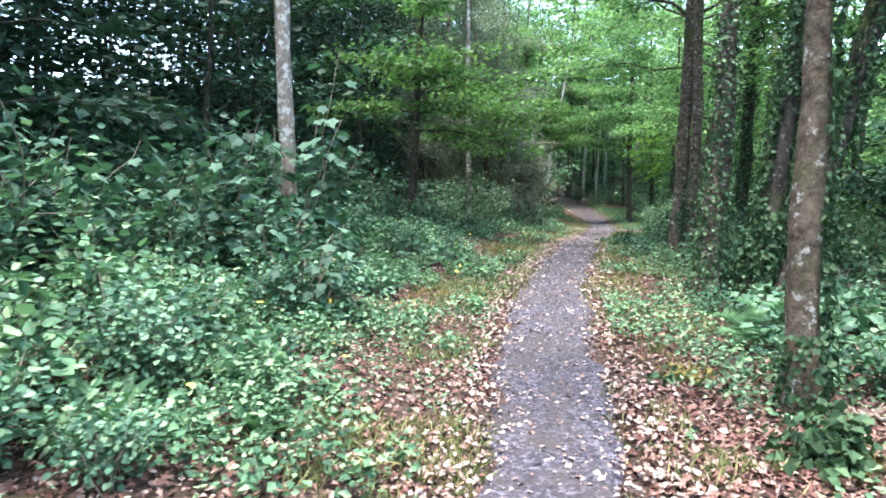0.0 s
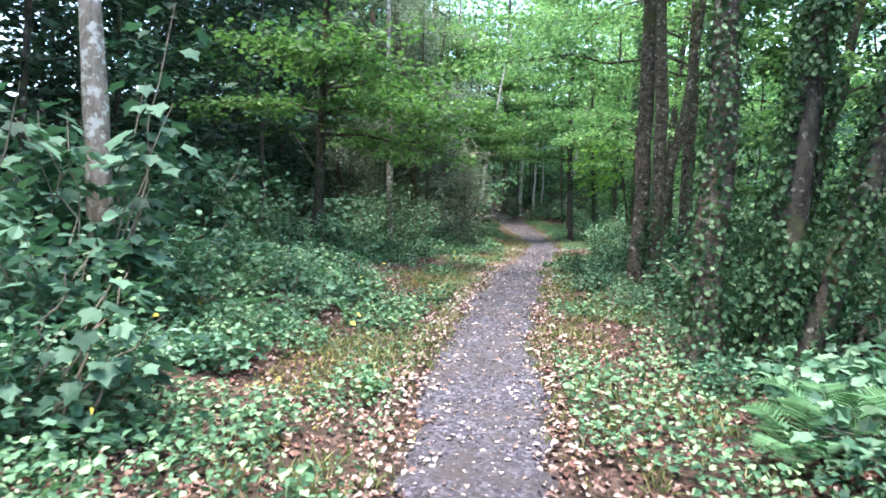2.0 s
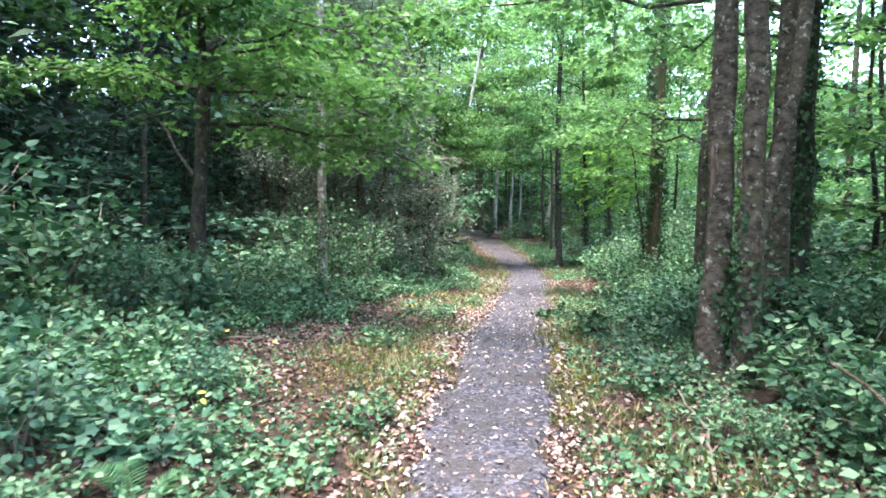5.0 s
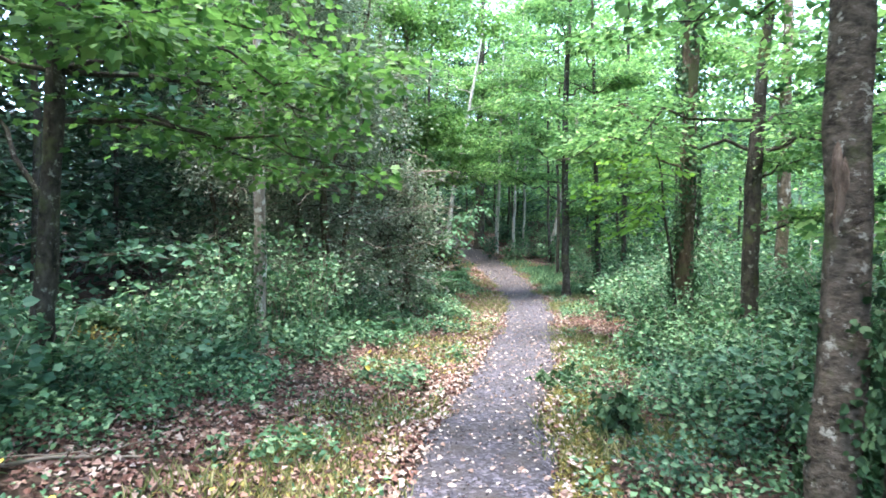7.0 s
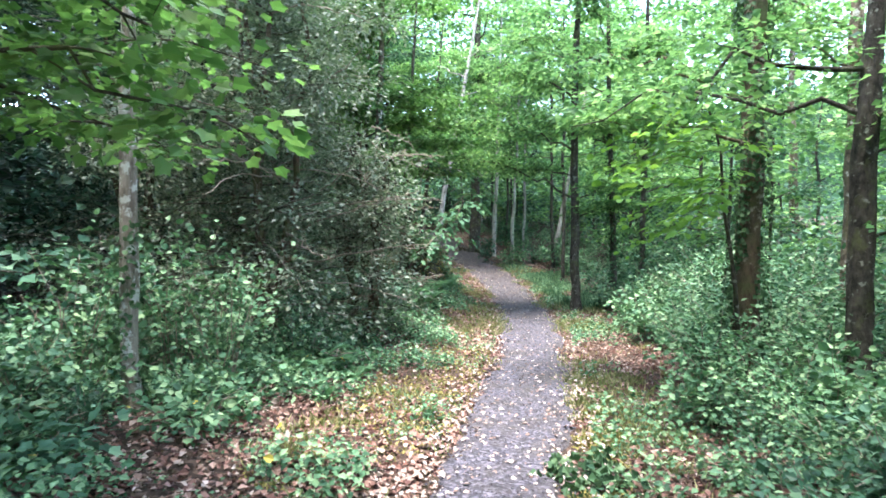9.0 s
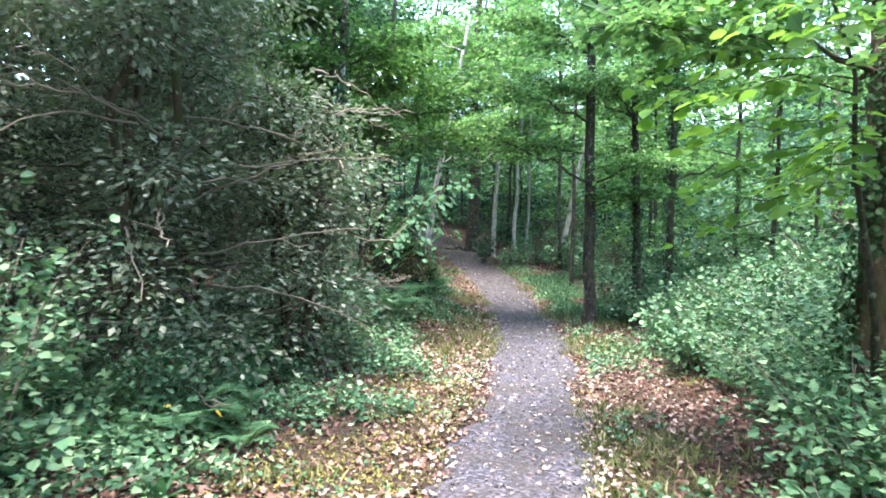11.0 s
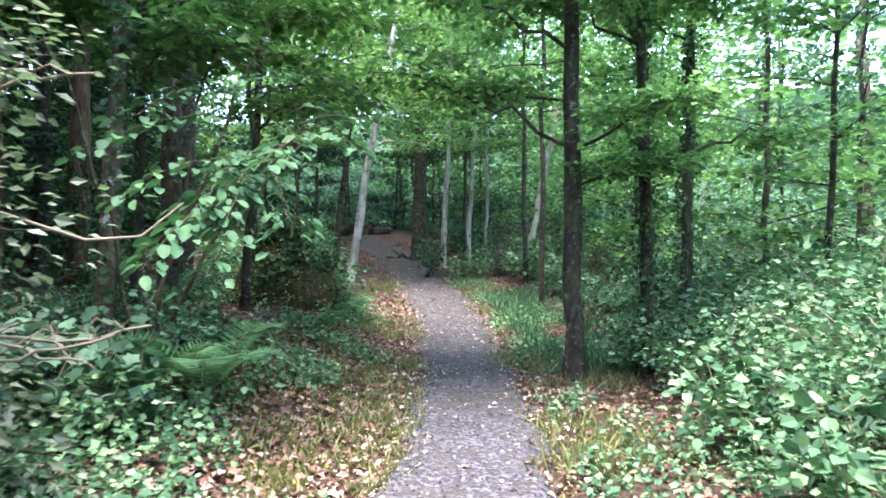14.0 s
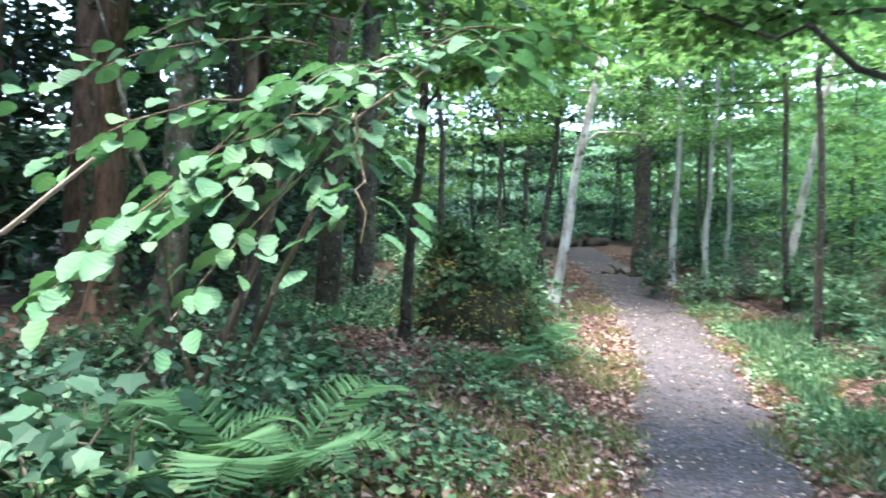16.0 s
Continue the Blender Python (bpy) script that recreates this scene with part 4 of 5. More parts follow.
# ---- single plants and fallen wood ----
def fern(x, y, size, seed, label="green fern with arching feathered fronds"):
    r = np.random.default_rng(seed)
    root = thing("fern", (x, y, float(ground_z(x, y)) - 0.01), label, "fern", "ferns")
    for q in range(int(r.integers(7, 10))):
        az, length = q * 2.4 + r.uniform(-0.4, 0.4), size * r.uniform(0.75, 1.1)
        s = np.linspace(0, 1, 13)
        rise = r.uniform(0.28, 0.62)
        mid = np.stack([length * s * math.cos(az) * 0.85, length * s * math.sin(az) * 0.85, length * (rise * np.sin(s * 2.1) - 0.12 * s * s)], -1)
        g = Geo()
        tube(g, mid, np.linspace(0.005, 0.0015, 13), 4)
        u = np.repeat(np.linspace(0.14, 0.99, 22), 2)
        side = np.tile([1.0, -1.0], 22)
        p = np.stack([np.interp(u, s, mid[:, k]) for k in range(3)], -1)
        along = unit(np.stack([np.interp(u, s, np.gradient(mid[:, k])) for k in range(3)], -1))
        flat = np.array([-math.sin(az), math.cos(az), 0.0])
        ax = flat[None] * side[:, None] + along * 0.35 + [0, 0, -0.12]
        nrm = np.cross(along, flat[None]) * -1.0
        wide = length * 0.27 * np.sin(np.clip(u * 1.15 - 0.05, 0, 1) * math.pi) ** 0.7 + 0.012
        leaves(g, p, ax, nrm + r.normal(0, 0.08, p.shape), wide, "leaf", 0.11, 0.1, 0.2)
        part("frond", g, FERN, root)
    return root


for k, (x, y, size) in enumerate(((3.55, 27.6, 0.6), (3.75, 28.9, 0.6), (1.45, 19.6, 0.55), (1.75, 19.3, 0.45), (2.5, 23.15, 0.8), (2.85, 23.3, 0.85), (2.25, 24.8, 0.6), (1.5, 18.7, 0.6), (3.35, 6.35, 0.65), (3.05, 6.1, 0.5),
                                  (0.05, 9.8, 0.35), (-1.75, 11.1, 0.6), (5.7, 16.4, 0.5), (3.75, 28.2, 0.6), (3.5, 26.2, 0.5), (6.3, 20.6, 0.4), (-0.9, 9.2, 0.5))):
    fern(x, y, size, 300 + k)
fern(1.6, 18.75, 0.5, 331)
fern(1.95, 18.6, 0.36, 332)


def one_leaf(name, length, width, teeth, mat):
    """A single broad leaf: pointed, toothed, folded at the midrib and wavy."""
    rows = 9
    s = np.linspace(0, 1, rows)
    half = width * 0.5 * np.sin(math.pi * s ** 0.8) ** 0.75
    half[1:-1] *= 1 + teeth * np.where(np.arange(1, rows - 1) % 2, 1, -1)
    z = -0.16 * length * s * s
    mid = np.stack([0 * s, length * s, z], -1)
    v = [mid]
    for side in (-1, 1):
        v.append(np.stack([side * half, length * s + 0.04 * length * (s > 0) * (s < 1), z + 0.22 * half + 0.012 * length * np.sin(s * 14 + side)], -1))
    k = np.arange(rows - 1)
    g = Geo()
    g.add(np.concatenate(v), np.concatenate([np.stack([k, k + 1, rows + k + 1, rows + k], -1), np.stack([k, 2 * rows + k, 2 * rows + k + 1, k + 1], -1)]))
    return g.mesh(name, mat, True)


def broad_leaf_material(name, stops, glow, share):
    m, t, p, out = material(name)
    info = t.nodes.new("ShaderNodeObjectInfo")
    co = t.nodes.new("ShaderNodeTexCoord").outputs["Object"]
    own = ramp(t, info.outputs["Random"], stops)
    veins = node(t, "ShaderNodeTexWave", Scale=16.0, Distortion=1.2)
    veins.bands_direction = "Y"
    t.links.new(co, veins.inputs["Vector"])
    colour = mix(t, noise_at(t, co, 30.0, 3.0), own, mix(t, 0.25, own, (0.12, 0.22, 0.1)))
    t.links.new(colour, p.inputs["Base Color"])
    p.inputs["Roughness"].default_value = 0.58
    p.inputs["Specular IOR Level"].default_value = 0.22
    bump(t, p, veins.outputs[0], 0.35, 0.004)
    back = t.nodes.new("ShaderNodeBsdfTranslucent")
    t.links.new(mix(t, 0.5, colour, glow), back.inputs["Color"])
    both = t.nodes.new("ShaderNodeMixShader")
    both.inputs[0].default_value = share
    t.links.new(p.outputs[0], both.inputs[1])
    t.links.new(back.outputs[0], both.inputs[2])
    t.links.new(both.outputs[0], out.inputs["Surface"])
    return m


BROAD = broad_leaf_material("hazel_broad_leaf", [(0.0, (0.028, 0.08, 0.044)), (0.65, (0.045, 0.11, 0.06)), (1.0, (0.08, 0.165, 0.07))], (0.1, 0.28, 0.08), 0.25)
LIME = broad_leaf_material("lime_broad_leaf", [(0.0, (0.05, 0.14, 0.03)), (0.65, (0.08, 0.2, 0.045)), (1.0, (0.14, 0.28, 0.06))], (0.38, 0.68, 0.08), 0.55)
LEAF_MESH = [one_leaf("leaf", 0.105, 0.062, 0.09, BROAD), one_leaf("leaf", 0.088, 0.058, 0.11, BROAD), one_leaf("leaf", 0.12, 0.068, 0.07, BROAD)]
LIME_MESH = [one_leaf("leaf", 0.105, 0.075, 0.09, LIME), one_leaf("leaf", 0.088, 0.066, 0.11, LIME), one_leaf("leaf", 0.12, 0.082, 0.07, LIME)]


def leafy_twig(root, origin, start, end, count, sag, r, bark, spread=0.2, thick=0.007, grown=1.0, blades=LEAF_MESH):
    """A twig with single leaves in two rows, each on its own."""
    b = bent(np.array(start) - origin, np.array(end) - origin, sag, 0.015, 10, r)
    g = Geo()
    tube(g, b, np.linspace(thick, 0.002, 10), 6)
    twig = part("twig", g, bark, root, smooth=True)
    ahead = unit(b[-1] - b[0])
    for q in range(count):
        u = 0.12 + 0.88 * (q + r.uniform(0, 0.8)) / count
        p = np.array([np.interp(u, np.linspace(0, 1, 10), b[:, k]) for k in range(3)])
        side = unit(np.cross(ahead, [0, 0, 1.0])) * (1 if q % 2 else -1)
        ax = unit(side * r.uniform(0.5, 1.0) + ahead * r.uniform(0.2, 0.9) + np.array([0, 0, r.uniform(-0.3, 0.05)]))
        up = unit(np.array([0, 0, 1.0]) + r.normal(0, 0.3, 3))
        nrm = unit(up - (up @ ax) * ax)
        base = p + ax * r.uniform(0.0, spread) + r.normal(0, 0.02, 3)
        leaf = new("leaf", blades[int(r.integers(0, 3))])
        sc = grown * r.uniform(0.62, 0.98)
        m = Matrix((np.cross(ax, nrm), ax, nrm)).transposed().to_4x4()
        leaf.parent = twig
        leaf.matrix_basis = Matrix.Translation(base) @ m @ Matrix.Scale(sc, 4)


def hazel():
    r = np.random.default_rng(401)
    x, y = 2.35, 23.7
    o = np.array([x, y, float(land(x, y)) - 0.05])
    root = thing("hazel_shrub", o, "hazel with broad toothed leaves hanging towards the path", "shrub")
    stems = []
    for top in ((3.6, 23.3, 2.35), (2.7, 24.6, 3.6), (1.7, 23.2, 3.2), (3.2, 24.3, 3.4)):
        b = bent((r.normal(0, 0.05), r.normal(0, 0.05), 0), np.array(top) - o, 0.25, 0.03, 12, r)
        g = Geo()
        tube(g, b, np.linspace(0.022, 0.006, 12), 7, 0.1)
        part("stem", g, BARK, root, smooth=True)
        stems.append(b + o)
    for start, end, count, sag in (((3.57, 23.18, 2.21), (3.11, 22.22, 1.28), 30, 0.08), ((3.35, 22.75, 1.95), (2.79, 22.11, 1.32), 24, 0.1), ((3.4, 22.8, 1.95), (3.55, 22.47, 1.5), 14, 0.06),
                                   ((3.5, 23.0, 2.15), (3.0, 22.5, 1.75), 20, 0.08), ((3.57, 23.2, 2.25), (3.4, 22.4, 1.95), 18, 0.05), ((3.57, 23.2, 2.3), (3.95, 22.9, 2.1), 18, 0.06),
                                   ((3.5, 23.3, 2.35), (4.25, 23.6, 2.35), 22, 0.1), ((3.4, 23.6, 2.5), (3.9, 24.3, 2.5), 18, 0.1), ((3.2, 24.0, 2.6), (3.3, 23.0, 2.6), 20, 0.1),
                                   ((2.9, 23.9, 2.7), (2.5, 22.9, 2.3), 18, 0.1), ((3.2, 24.2, 3.0), (4.2, 24.6, 2.7), 20, 0.1), ((2.7, 24.4, 3.2), (3.6, 25.3, 2.8), 18, 0.1),
                                   ((3.3, 23.0, 2.1), (2.6, 22.4, 1.75), 22, 0.08), ((3.2, 22.6, 1.75), (2.85, 22.25, 1.45), 18, 0.06), ((3.0, 23.4, 2.4), (2.3, 22.6, 2.0), 20, 0.1), ((3.3, 22.9, 2.0), (3.2, 22.3, 1.6), 18, 0.06)):
        leafy_twig(root, o, start, end, int(count * 1.9), sag, r, BARK, grown=1.12)


hazel()


def lime_branch():
    """A low branch of broad bright leaves that reaches out beside the path."""
    r = np.random.default_rng(402)
    x, y = 6.0, 18.1
    o = np.array([x, y, float(land(x, y)) - 0.05])
    root = thing("lime_sapling", o, "lime sapling with large bright green leaves", "tree")
    b = bent((0, 0, 0), np.array([5.5, 18.0, 3.3]) - o, 0.1, 0.03, 12, r)
    g = Geo()
    tube(g, b, np.linspace(0.03, 0.008, 12), 7, 0.1)
    part("stem", g, BARK_DARK, root, smooth=True)
    for start, end, count, sag in (((5.75, 18.05, 2.2), (4.65, 17.95, 2.05), 26, 0.1), ((5.7, 18.05, 2.5), (4.75, 18.5, 2.35), 24, 0.1), ((5.6, 18.0, 2.9), (4.8, 17.6, 2.6), 22, 0.1),
                                   ((5.55, 18.0, 3.1), (4.7, 18.3, 2.9), 22, 0.1), ((5.8, 18.05, 1.9), (4.9, 18.4, 1.55), 24, 0.08), ((5.8, 18.05, 2.0), (5.0, 17.7, 1.75), 24, 0.08), ((5.7, 18.0, 2.3), (5.2, 17.3, 2.0), 20, 0.08),
                                   ((5.6, 18.0, 2.6), (4.45, 18.05, 2.3), 28, 0.12), ((5.65, 18.0, 2.4), (4.5, 17.7, 2.2), 26, 0.12), ((5.7, 18.0, 2.7), (5.0, 17.3, 2.5), 24, 0.1),
                                   ((5.75, 18.0, 2.1), (4.75, 18.2, 1.8), 26, 0.1), ((5.6, 18.0, 2.8), (4.6, 18.7, 2.6), 24, 0.1), ((5.75, 18.0, 2.2), (5.05, 17.45, 1.7), 22, 0.1), ((5.8, 18.0, 2.5), (5.4, 17.0, 2.35), 22, 0.1)):
        leafy_twig(root, o, start, end, int(count * 1.5), sag, r, BARK_DARK, 0.24, 0.006, 1.18, LIME_MESH)


lime_branch()


def sycamore_shoots(x, y, height, spread, count, seed, size=0.17):
    r = np.random.default_rng(seed)
    root = thing("sycamore_shoots", (x, y, float(land(x, y)) - 0.05), "tall sycamore shoots with large lobed blue-green leaves", "shrub", "sycamore shoots")
    crown = Geo()
    for q in range(7):
        az = r.uniform(0, 6.28)
        top = np.array([spread * math.cos(az) * r.uniform(0.3, 1), spread * math.sin(az) * r.uniform(0.3, 1), height * r.uniform(0.5, 1)])
        b = bent((r.normal(0, 0.1), r.normal(0, 0.1), 0), top, 0.05, 0.03, 9, r)
        g = Geo()
        tube(g, b, np.linspace(0.012, 0.004, 9), 5)
        part("stem", g, TWIG, root, smooth=True)
        n = count // 7
        u = r.uniform(0.15, 1, n)
        p = np.stack([np.interp(u, np.linspace(0, 1, 9), b[:, k]) for k in range(3)], -1)
        out = unit(r.normal(0, 1, (n, 3)) * [1, 1, 0.25])
        leaves(crown, p + out * r.uniform(0.06, 0.28, n)[:, None], out + [0, 0, -0.45], np.array([0, 0, 1.0]) + 0.5 * out + r.normal(0, 0.25, (n, 3)), size * r.uniform(0.6, 1.15, n), "lobed", 0.95, 0.12, 0.2)
    part("foliage", crown, SYCAMORE, root, kind="stuff")


sycamore_shoots(-1.75, 7.8, 3.2, 0.75, 240, 411)
sycamore_shoots(-2.4, 7.3, 1.9, 0.9, 220, 412)
sycamore_shoots(-1.2, 6.0, 1.1, 0.7, 120, 413, 0.13)
sycamore_shoots(-3.4, 5.6, 2.0, 1.0, 220, 414)
sycamore_shoots(-2.6, 10.0, 1.6, 0.9, 180, 415, 0.14)


sycamore_shoots(2.35, 22.75, 0.75, 0.5, 150, 416, 0.12)
sycamore_shoots(1.75, 22.2, 0.9, 0.55, 150, 417, 0.12)


def fallen_branch(points, radius, label, name="fallen_branch", bark=TWIG, twigs=3, seed=1, category="branch"):
    r = np.random.default_rng(seed)
    p = np.array(points, float)
    p[:, 2] += ground_z(p[:, 0], p[:, 1])
    o = p[0].copy()
    root = thing(name, o, label, category, "fallen wood")
    q = np.linspace(0, len(p) - 1, 14)
    mid = np.stack([np.interp(q, np.arange(len(p)), p[:, k]) for k in range(3)], -1) - o
    mid[1:-1] += r.normal(0, radius * 0.6, (12, 3))
    g = Geo()
    tube(g, mid, np.linspace(radius, radius * 0.55, 14), 8, 0.15, seed)
    part("wood", g, bark, root, smooth=True)
    for k in range(twigs):
        c = int(r.integers(3, 12))
        e = mid[c] + r.normal(0, 1, 3) * [0.3, 0.3, 0.15] + [0, 0, 0.12]
        g = Geo()
        tube(g, bent(mid[c], e, 0.03, 0.02, 6, r), np.linspace(radius * 0.4, 0.003, 6), 5)
        part("side_twig", g, bark, root, smooth=True)


fallen_branch([(3.62, 9.85, 0.66), (3.63, 9.3, 0.5), (3.65, 8.7, 0.25), (3.75, 8.3, 0.02)], 0.011, "pale brown fallen branch leaning in the ivy", bark=BARK_PALE, seed=421)
fallen_branch([(2.9, 9.6, 0.03), (3.3, 10.6, 0.05), (3.4, 11.3, 0.12)], 0.014, "thin fallen stick among dead leaves", seed=422)
fallen_branch([(3.25, 3.9, 0.12), (3.0, 4.15, 0.05), (2.85, 4.35, 0.03)], 0.018, "pale fallen stick beside a tree foot", twigs=1, seed=423)
fallen_branch([(4.2, 7.4, 0.05), (4.9, 8.3, 0.2), (5.4, 9.5, 0.1)], 0.03, "dark fallen branch under the trees", bark=BARK, twigs=6, seed=424)
fallen_branch([(4.4, 6.6, 0.05), (4.6, 7.6, 0.15), (5.3, 8.4, 0.1)], 0.022, "tangled dead branch under the trees", twigs=7, seed=425)
fallen_branch([(3.55, 18.95, 0.05), (3.75, 19.15, 0.04), (3.98, 19.4, 0.04)], 0.009, "pale broken stick lying at the path edge", twigs=1, seed=426)
fallen_branch([(2.6, 44.6, 0.18), (3.6, 44.2, 0.2), (4.9, 44.4, 0.2)], 0.24, "thick dark fallen log across the far clearing", "fallen_log", BARK_DARK, 0, 427, "log")
fallen_branch([(5.9, 36.6, 0.1), (5.2, 37.4, 0.1), (4.6, 37.6, 0.08)], 0.07, "mossy fallen log beside the far path", "fallen_log", BARK_DARK, 2, 428, "log")
fallen_branch([(-0.6, 12.4, 0.08), (-0.1, 12.9, 0.05), (0.3, 13.1, 0.03)], 0.015, "thin dead branch in the undergrowth", twigs=3, seed=429)
fallen_branch([(1.2, 21.3, 0.1), (2.0, 21.6, 0.12), (2.7, 21.4, 0.03)], 0.012, "bare twig under the holly", twigs=4, seed=430)


def mound(x, y, rx, ry, height, seed, label, name="mossy_mound"):
    """A hummock of earth and rotten wood, grown over with moss and ivy."""
    r = np.random.default_rng(seed)
    z = float(land(x, y))
    root = thing(name, (x, y, z), label, "mound")
    a, q = np.meshgrid(np.linspace(0, 2 * math.pi, 40, endpoint=False), np.linspace(0, 1, 14))
    bump_up = 0.45 + 0.95 * value_noise(np.cos(a) * 2 * q, np.sin(a) * 2 * q, 1.7, seed)
    v = np.stack([rx * q * np.cos(a), ry * q * np.sin(a), height * bump_up * np.cos(q * math.pi / 2) ** 0.6 - 0.08], -1)
    i, j = np.meshgrid(np.arange(13), np.arange(40), indexing="ij")
    k = (j + 1) % 40
    g = Geo()
    g.add(v.reshape(-1, 3), np.stack([i * 40 + j, (i + 1) * 40 + j, (i + 1) * 40 + k, i * 40 + k], -1).reshape(-1, 4))
    part("body", g, MOSSY, root, smooth=True)
    n = int(9000 * min(1.0, rx * ry) + 150)
    u, w = r.integers(0, 13, n), r.integers(0, 40, n)
    p = v[u, w] + r.normal(0, 0.05, (n, 3))
    nrm = unit(v[u, w] / [rx, ry, height] + [0, 0, 0.4])
    patch = value_noise(p[:, 0], p[:, 1] + p[:, 2], 2.2, seed + 1) > 0.5
    g = Geo()
    leaves(g, p[patch], r.normal(0, 1, (patch.sum(), 3)) + nrm[patch] * 0.6, nrm[patch] + r.normal(0, 0.5, (patch.sum(), 3)), r.uniform(0.03, 0.06, patch.sum()), "rhomb", 0.5)
    part("moss_cover", g, MOSS, root, "yellow-green moss", kind="stuff")
    g = Geo()
    some = ~patch
    leaves(g, p[some] + nrm[some] * r.uniform(0.0, 0.18, some.sum())[:, None], r.normal(0, 1, (some.sum(), 3)), nrm[some] + r.normal(0, 0.4, (some.sum(), 3)), r.uniform(0.05, 0.09, some.sum()), "rhomb", 0.9)
    part("ivy_cover", g, IVY, root, "dark glossy ivy", kind="stuff")


mound(2.9, 28.0, 0.85, 1.0, 0.95, 431, "mossy hummock overgrown with ivy beside the path")
mound(-1.15, 15.9, 0.35, 0.3, 0.35, 432, "dark rotten stump among dead leaves", "rotten_stump")
mound(3.62, 13.9, 0.13, 0.12, 0.2, 433, "small dark stump overgrown with ivy", "small_stump")
mound(2.15, 5.2, 0.3, 0.25, 0.1, 434, "low cushion of yellow moss", "moss_cushion")
mound(2.5, 3.6, 0.32, 0.25, 0.12, 435, "broad cushion of yellow moss", "moss_cushion")
mound(3.62, 15.8, 0.16, 0.5, 0.06, 436, "flat strip of yellow moss by the path", "moss_cushion")


def dock(x, y, size, seed):
    """A rosette of long broad leaves."""
    r = np.random.default_rng(seed)
    root = thing("dock_plant", (x, y, float(ground_z(x, y))), "broad-leaved dock plant with upright leaves", "plant", "dock plants")
    for q in range(6):
        me = LEAF_MESH[2]
        leaf = new("leaf", me)
        leaf.parent = root
        leaf.matrix_basis = Matrix.Rotation(q * 1.1 + r.uniform(-0.3, 0.3), 4, "Z") @ Matrix.Rotation(r.uniform(0.5, 1.1), 4, "X") @ Matrix.Diagonal((size * 5.5, size * 10, size * 8, 1))


for k, (x, y, size) in enumerate(((-1.05, 4.2, 0.3), (-1.5, 3.3, 0.35), (1.75, 17.7, 0.16), (-0.75, 3.6, 0.22), (-1.2, 5.2, 0.25))):
    dock(x, y, size, 440 + k)


# ---- low plants, litter and stones ----
def scatter(r, count, y0, y1, d0, d1, mask=None):
    y = r.uniform(y0, y1, count)
    d = r.uniform(d0, d1, count)
    x = way(y) + d
    if mask is not None:
        ok = mask(x, y, d)
        x, y = x[ok], y[ok]
    return x, y


def lay_leaves(name, mat, label, category, x, y, lift, size, shape, tilt, r, width=0.8, fold=0.2, droop=0.15):
    n = len(x)
    a = r.uniform(0, 6.28, n)
    p = np.stack([x, y, ground_z(x, y) + lift], -1)
    g = Geo()
    leaves(g, p, np.stack([np.cos(a), np.sin(a), r.normal(0.0, tilt, n)], -1), np.array([0, 0, 1.0]) + r.normal(0, tilt, (n, 3)), size, shape, width, fold, droop)
    return tagged(part(name, g, mat), label, category, kind="stuff")


r = np.random.default_rng(101)
x, y = scatter(r, 120000, -2, 30, -4.5, -0.7, lambda x, y, d: value_noise(x, y, 1.3, 12) * 0.7 + value_noise(x, y, 5.0, 22) * 0.3 > 0.36 + 0.36 * np.exp((d + 0.7) * 0.8) + 0.16 * np.exp(-((y - 12.5) / 2.2) ** 2) * (d > -2.6))
lay_leaves("ground_herbs", HERB, "low green herbs and ivy over the woodland floor", "undergrowth", x, y, r.uniform(0.02, 0.2, len(x)), r.uniform(0.03, 0.075, len(x)), "rhomb", 0.45, r)
x, y = scatter(r, 70000, -2, 34, 0.6, 4.0, lambda x, y, d: value_noise(x, y, 1.1, 13) * 0.7 + value_noise(x, y, 5.0, 23) * 0.3 > 0.5)
lay_leaves("ground_herbs", HERB, "low pale green herbs and ivy beside the path", "undergrowth", x, y, r.uniform(0.02, 0.14, len(x)), r.uniform(0.03, 0.065, len(x)), "rhomb", 0.45, r)
x, y = scatter(r, 110000, -2, 42, -3.2, 2.8, lambda x, y, d: value_noise(x, y, 0.8, 14) * 0.5 + value_noise(x, y, 4.0, 15) * 0.5 > np.where(np.abs(d) < 0.36, 0.72, np.where(np.abs(d) < 2.0, 0.29, 0.38)))
lay_leaves("fallen_leaves", LITTER, "curled brown and tan dead leaves lying in drifts", "leaf litter", x, y, r.uniform(0.004, 0.03, len(x)), r.uniform(0.026, 0.07, len(x)), "rhomb", 0.45, r, 0.7, 0.5, 0.4)
x, y = scatter(r, 34000, -2, 40, -0.8, 0.8, lambda x, y, d: r.random(len(d)) < np.interp(y, [18, 22], [1, 0.4]) * (0.3 + 0.45 * np.clip((np.abs(d) - 0.15) / 0.3, 0, 1) * (0.2 + 1.2 * value_noise(x, y, 1.4, 61))) * np.clip((0.85 - np.abs(d)) * 4, 0, 1))
lay_leaves("fallen_leaves", PALE_LITTER, "scattered bleached dead leaves lying on the gravel path", "leaf litter", x, y, r.uniform(0.045, 0.058, len(x)), r.uniform(0.015, 0.055, len(x)), "leaf", 0.25, r, 0.75, 0.35, 0.3)
x, y = scatter(r, 110000, -2, 34, -1.9, 1.7, lambda x, y, d: (np.abs(d) > 0.36) & (value_noise(x, y, 1.0, 31) * 0.6 + value_noise(x, y, 6.0, 32) * 0.4 > 0.5 + 0.12 * np.abs(np.abs(d) - 0.8)))
n = len(x)
p = np.stack([x, y, ground_z(x, y) - 0.005], -1)
g = Geo()
leaves(g, p, np.array([0, 0, 1.0]) + r.normal(0, 0.7, (n, 3)), r.normal(0, 1, (n, 3)), r.uniform(0.05, 0.14, n), "rhomb", 0.1, 0.1, 0.4)
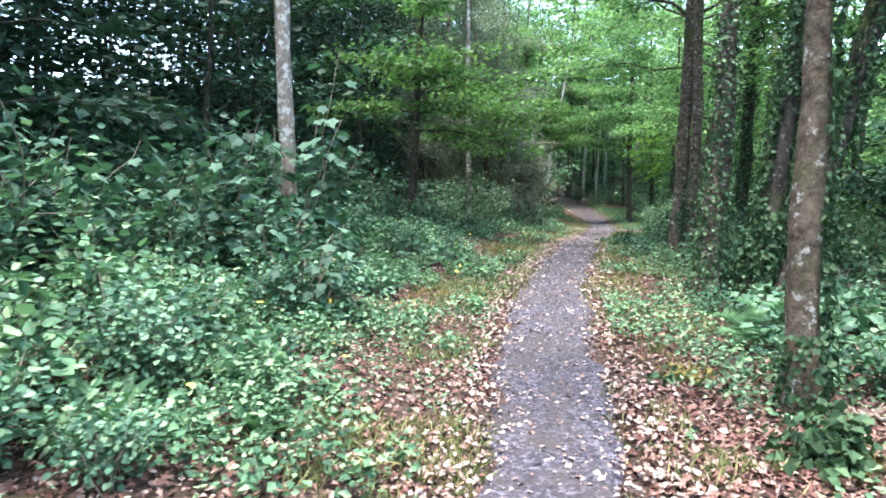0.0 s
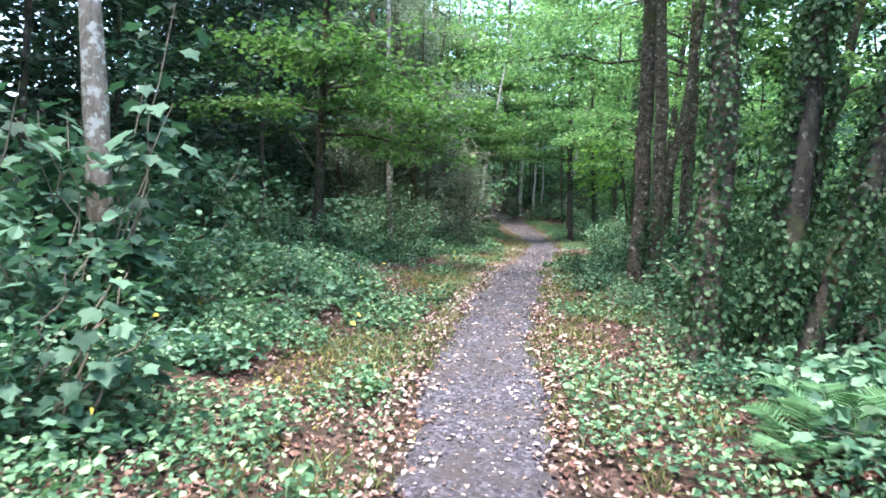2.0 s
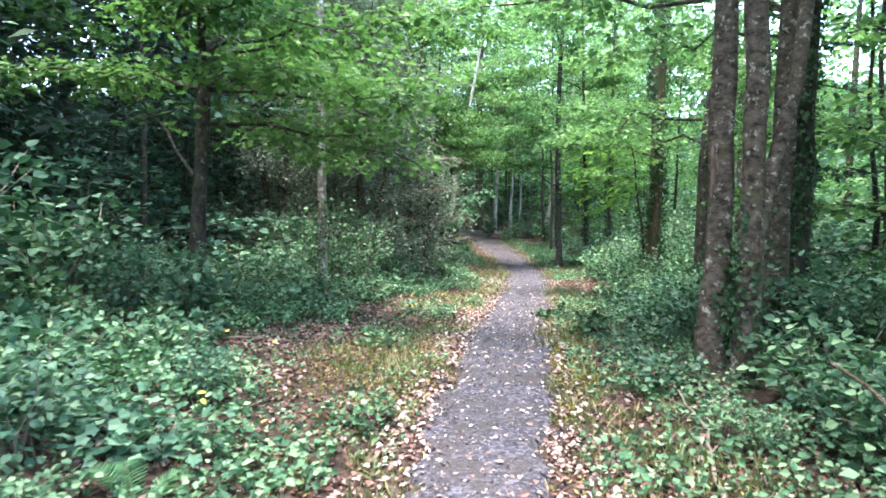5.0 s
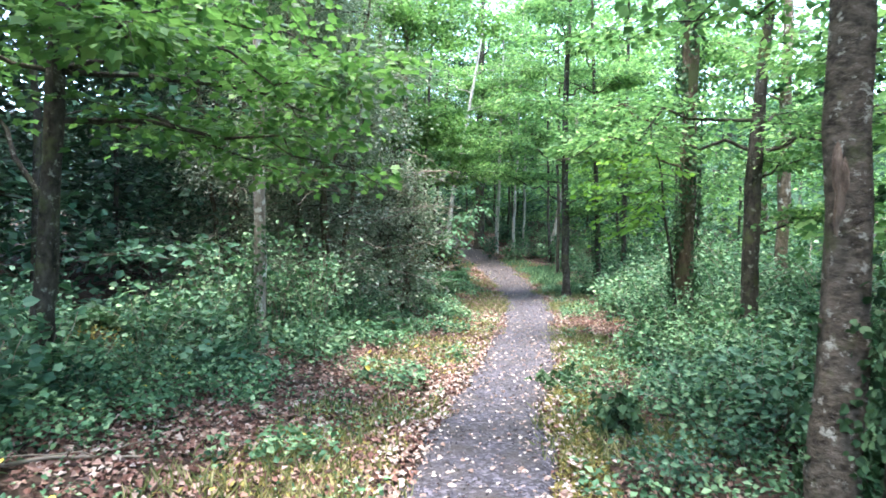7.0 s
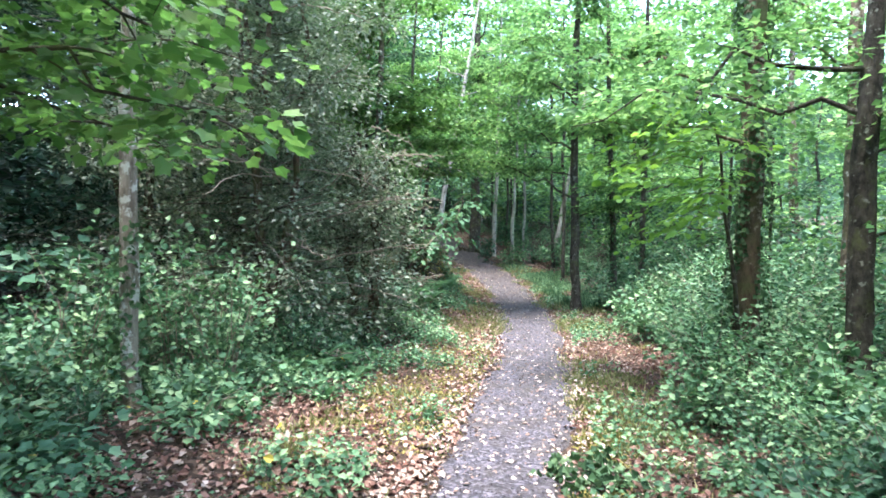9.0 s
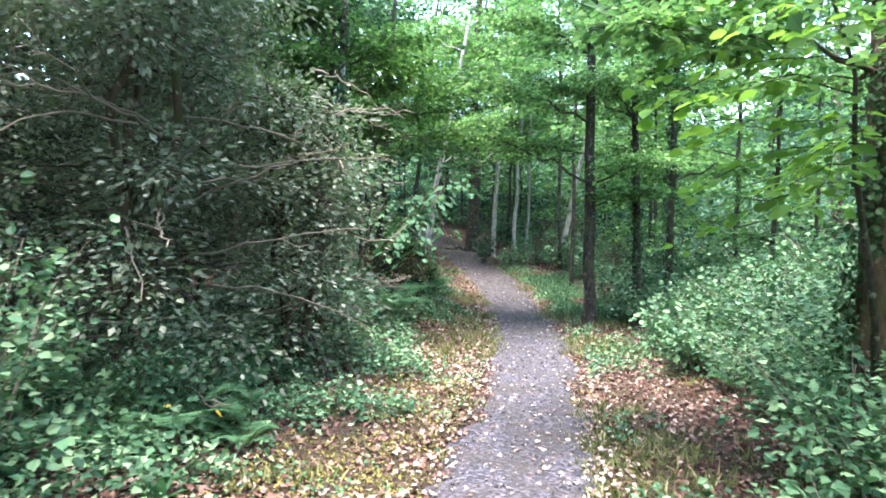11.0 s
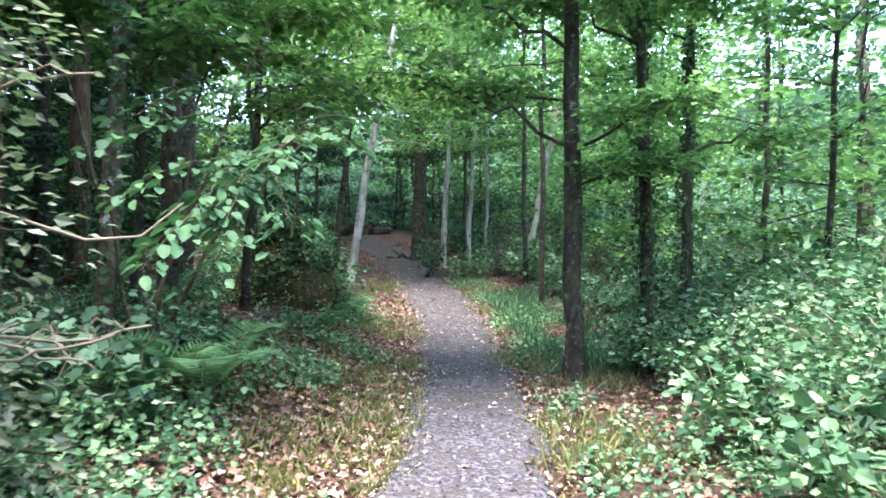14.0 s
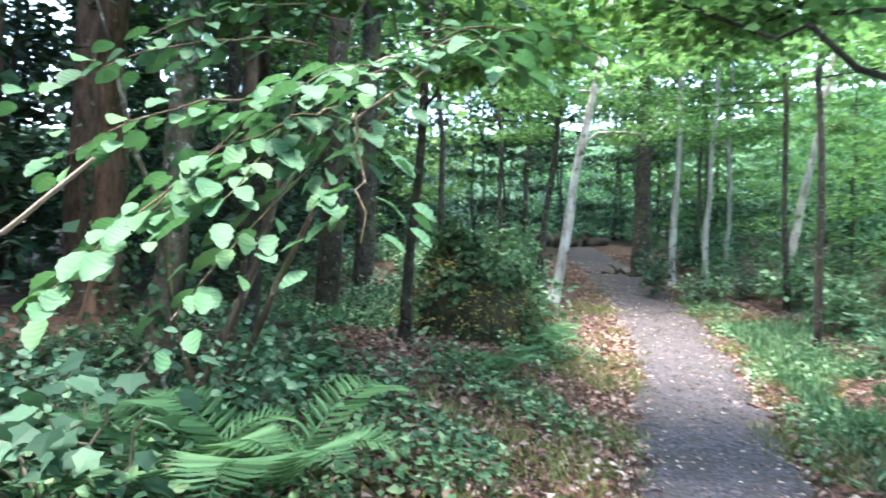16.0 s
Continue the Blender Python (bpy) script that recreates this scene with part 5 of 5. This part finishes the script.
x, y = scatter(r, 26000, 25, 31.5, 0.9, 3.6, lambda x, y, d: value_noise(x, y, 0.9, 33) * 0.6 + value_noise(x, y, 4.0, 34) * 0.4 > 0.42)
n = len(x)
lush = Geo()
leaves(lush, np.stack([x, y, ground_z(x, y) - 0.005], -1), np.array([0, 0, 1.0]) + r.normal(0, 0.6, (n, 3)), r.normal(0, 1, (n, 3)), r.uniform(0.08, 0.2, n), "rhomb", 0.12, 0.1, 0.4)
tagged(part("grass", lush, HERB), "fresh light green grass under the trees", "grass", kind="stuff")
tagged(part("grass", g, GRASS), "short thin yellow-green grass beside the path", "grass", kind="stuff")
x, y = scatter(r, 60000, -2, 36, -1.8, 1.6, lambda x, y, d: (np.abs(d) > 0.38) & (value_noise(x, y, 1.2, 41) * 0.7 + value_noise(x, y, 5.0, 42) * 0.3 > 0.58))
lay_leaves("moss", MOSS, "yellow-green moss cushions along the path edge", "moss", x, y, r.uniform(0.0, 0.025, len(x)), r.uniform(0.018, 0.042, len(x)), "rhomb", 0.9, r, 0.5)
x, y = scatter(r, 5000, 12.5, 18, -2.6, -0.5)
lay_leaves("fallen_leaves", LITTER, "brown and tan dead leaves among short grass", "leaf litter", x, y, r.uniform(0.004, 0.03, len(x)), r.uniform(0.03, 0.08, len(x)), "rhomb", 0.4, r, 0.75, 0.4, 0.3)
x, y = scatter(r, 9000, -1.5, 5, 0.5, 2.4)
lay_leaves("fallen_leaves", LITTER, "brown dead leaves among ivy and moss", "leaf litter", x, y, r.uniform(0.004, 0.03, len(x)), r.uniform(0.03, 0.075, len(x)), "rhomb", 0.4, r, 0.75, 0.4, 0.3)
x, y = scatter(r, 8000, -1.5, 6, -3.2, -0.5)
lay_leaves("fallen_leaves", LITTER, "dull brown dead leaves under the low herbs", "leaf litter", x, y, r.uniform(0.004, 0.03, len(x)), r.uniform(0.026, 0.07, len(x)), "rhomb", 0.45, r, 0.7, 0.5, 0.4)
x, y = scatter(r, 16000, -1.5, 22, -2.4, -0.55, lambda x, y, d: value_noise(x, y, 1.7, 51) * 0.6 + value_noise(x, y, 7.0, 52) * 0.4 > 0.48)
lay_leaves("ground_herbs", HERB, "small green seedlings between the dead leaves", "undergrowth", x, y, r.uniform(0.02, 0.09, len(x)), r.uniform(0.02, 0.045, len(x)), "rhomb", 0.45, r)
x, y = scatter(r, 9000, 21, 31, -3.4, -0.6)
lay_leaves("fallen_leaves", LITTER, "reddish-brown dead leaves on the bank under the hazel", "leaf litter", x, y, r.uniform(0.01, 0.05, len(x)), r.uniform(0.03, 0.08, len(x)), "rhomb", 0.45, r, 0.75, 0.4, 0.3)
x, y = scatter(r, 12000, 11, 17.5, 0.46, 0.85, lambda x, y, d: value_noise(x, y, 1.5, 71) > 0.35)
lay_leaves("moss", MOSS, "strip of yellow-green moss at the path edge", "moss", x, y, r.uniform(0.0, 0.04, len(x)), r.uniform(0.02, 0.045, len(x)), "rhomb", 0.9, r, 0.5)
x, y = scatter(r, 26000, 6, 27, -1.7, -0.55, lambda x, y, d: value_noise(x, y, 1.1, 72) * 0.6 + value_noise(x, y, 4.0, 73) * 0.4 > 0.55)
lay_leaves("moss", MOSS, "low yellow-green moss among the dead leaves", "moss", x, y, r.uniform(0.0, 0.04, len(x)), r.uniform(0.02, 0.045, len(x)), "rhomb", 0.9, r, 0.5)
# loose stones
x, y = scatter(r, 7000, -1, 34, -0.5, 0.5)
n = len(x)
dirs = np.array([(1, 0, 0), (-1, 0, 0), (0, 1, 0), (0, -1, 0), (0, 0, 1), (0, 0, -1)], float)
v = dirs[None] * r.uniform(0.5, 1.0, (n, 6, 1)) * (r.uniform(0.006, 0.02, n) * 0.8)[:, None, None] + np.stack([x, y, land(x, y) + 0.018], -1)[:, None]
tri = np.array([(0, 2, 4), (2, 1, 4), (1, 3, 4), (3, 0, 4), (2, 0, 5), (1, 2, 5), (3, 1, 5), (0, 3, 5)])
g = Geo()
g.add(v.reshape(-1, 3), (tri[None] + (np.arange(n) * 6)[:, None, None]).reshape(-1, 3))
tagged(part("gravel_stones", g, STONE), "loose grey stones on the trodden path", "gravel", kind="stuff")
x, y = scatter(r, 70, 0, 20, -3.2, -1.0)
lay_leaves("yellow_leaves", YELLOW, "a few yellowed leaves in the undergrowth", "leaf litter", x, y, r.uniform(0.1, 0.3, len(x)), r.uniform(0.04, 0.08, len(x)), "leaf", 0.4, r)
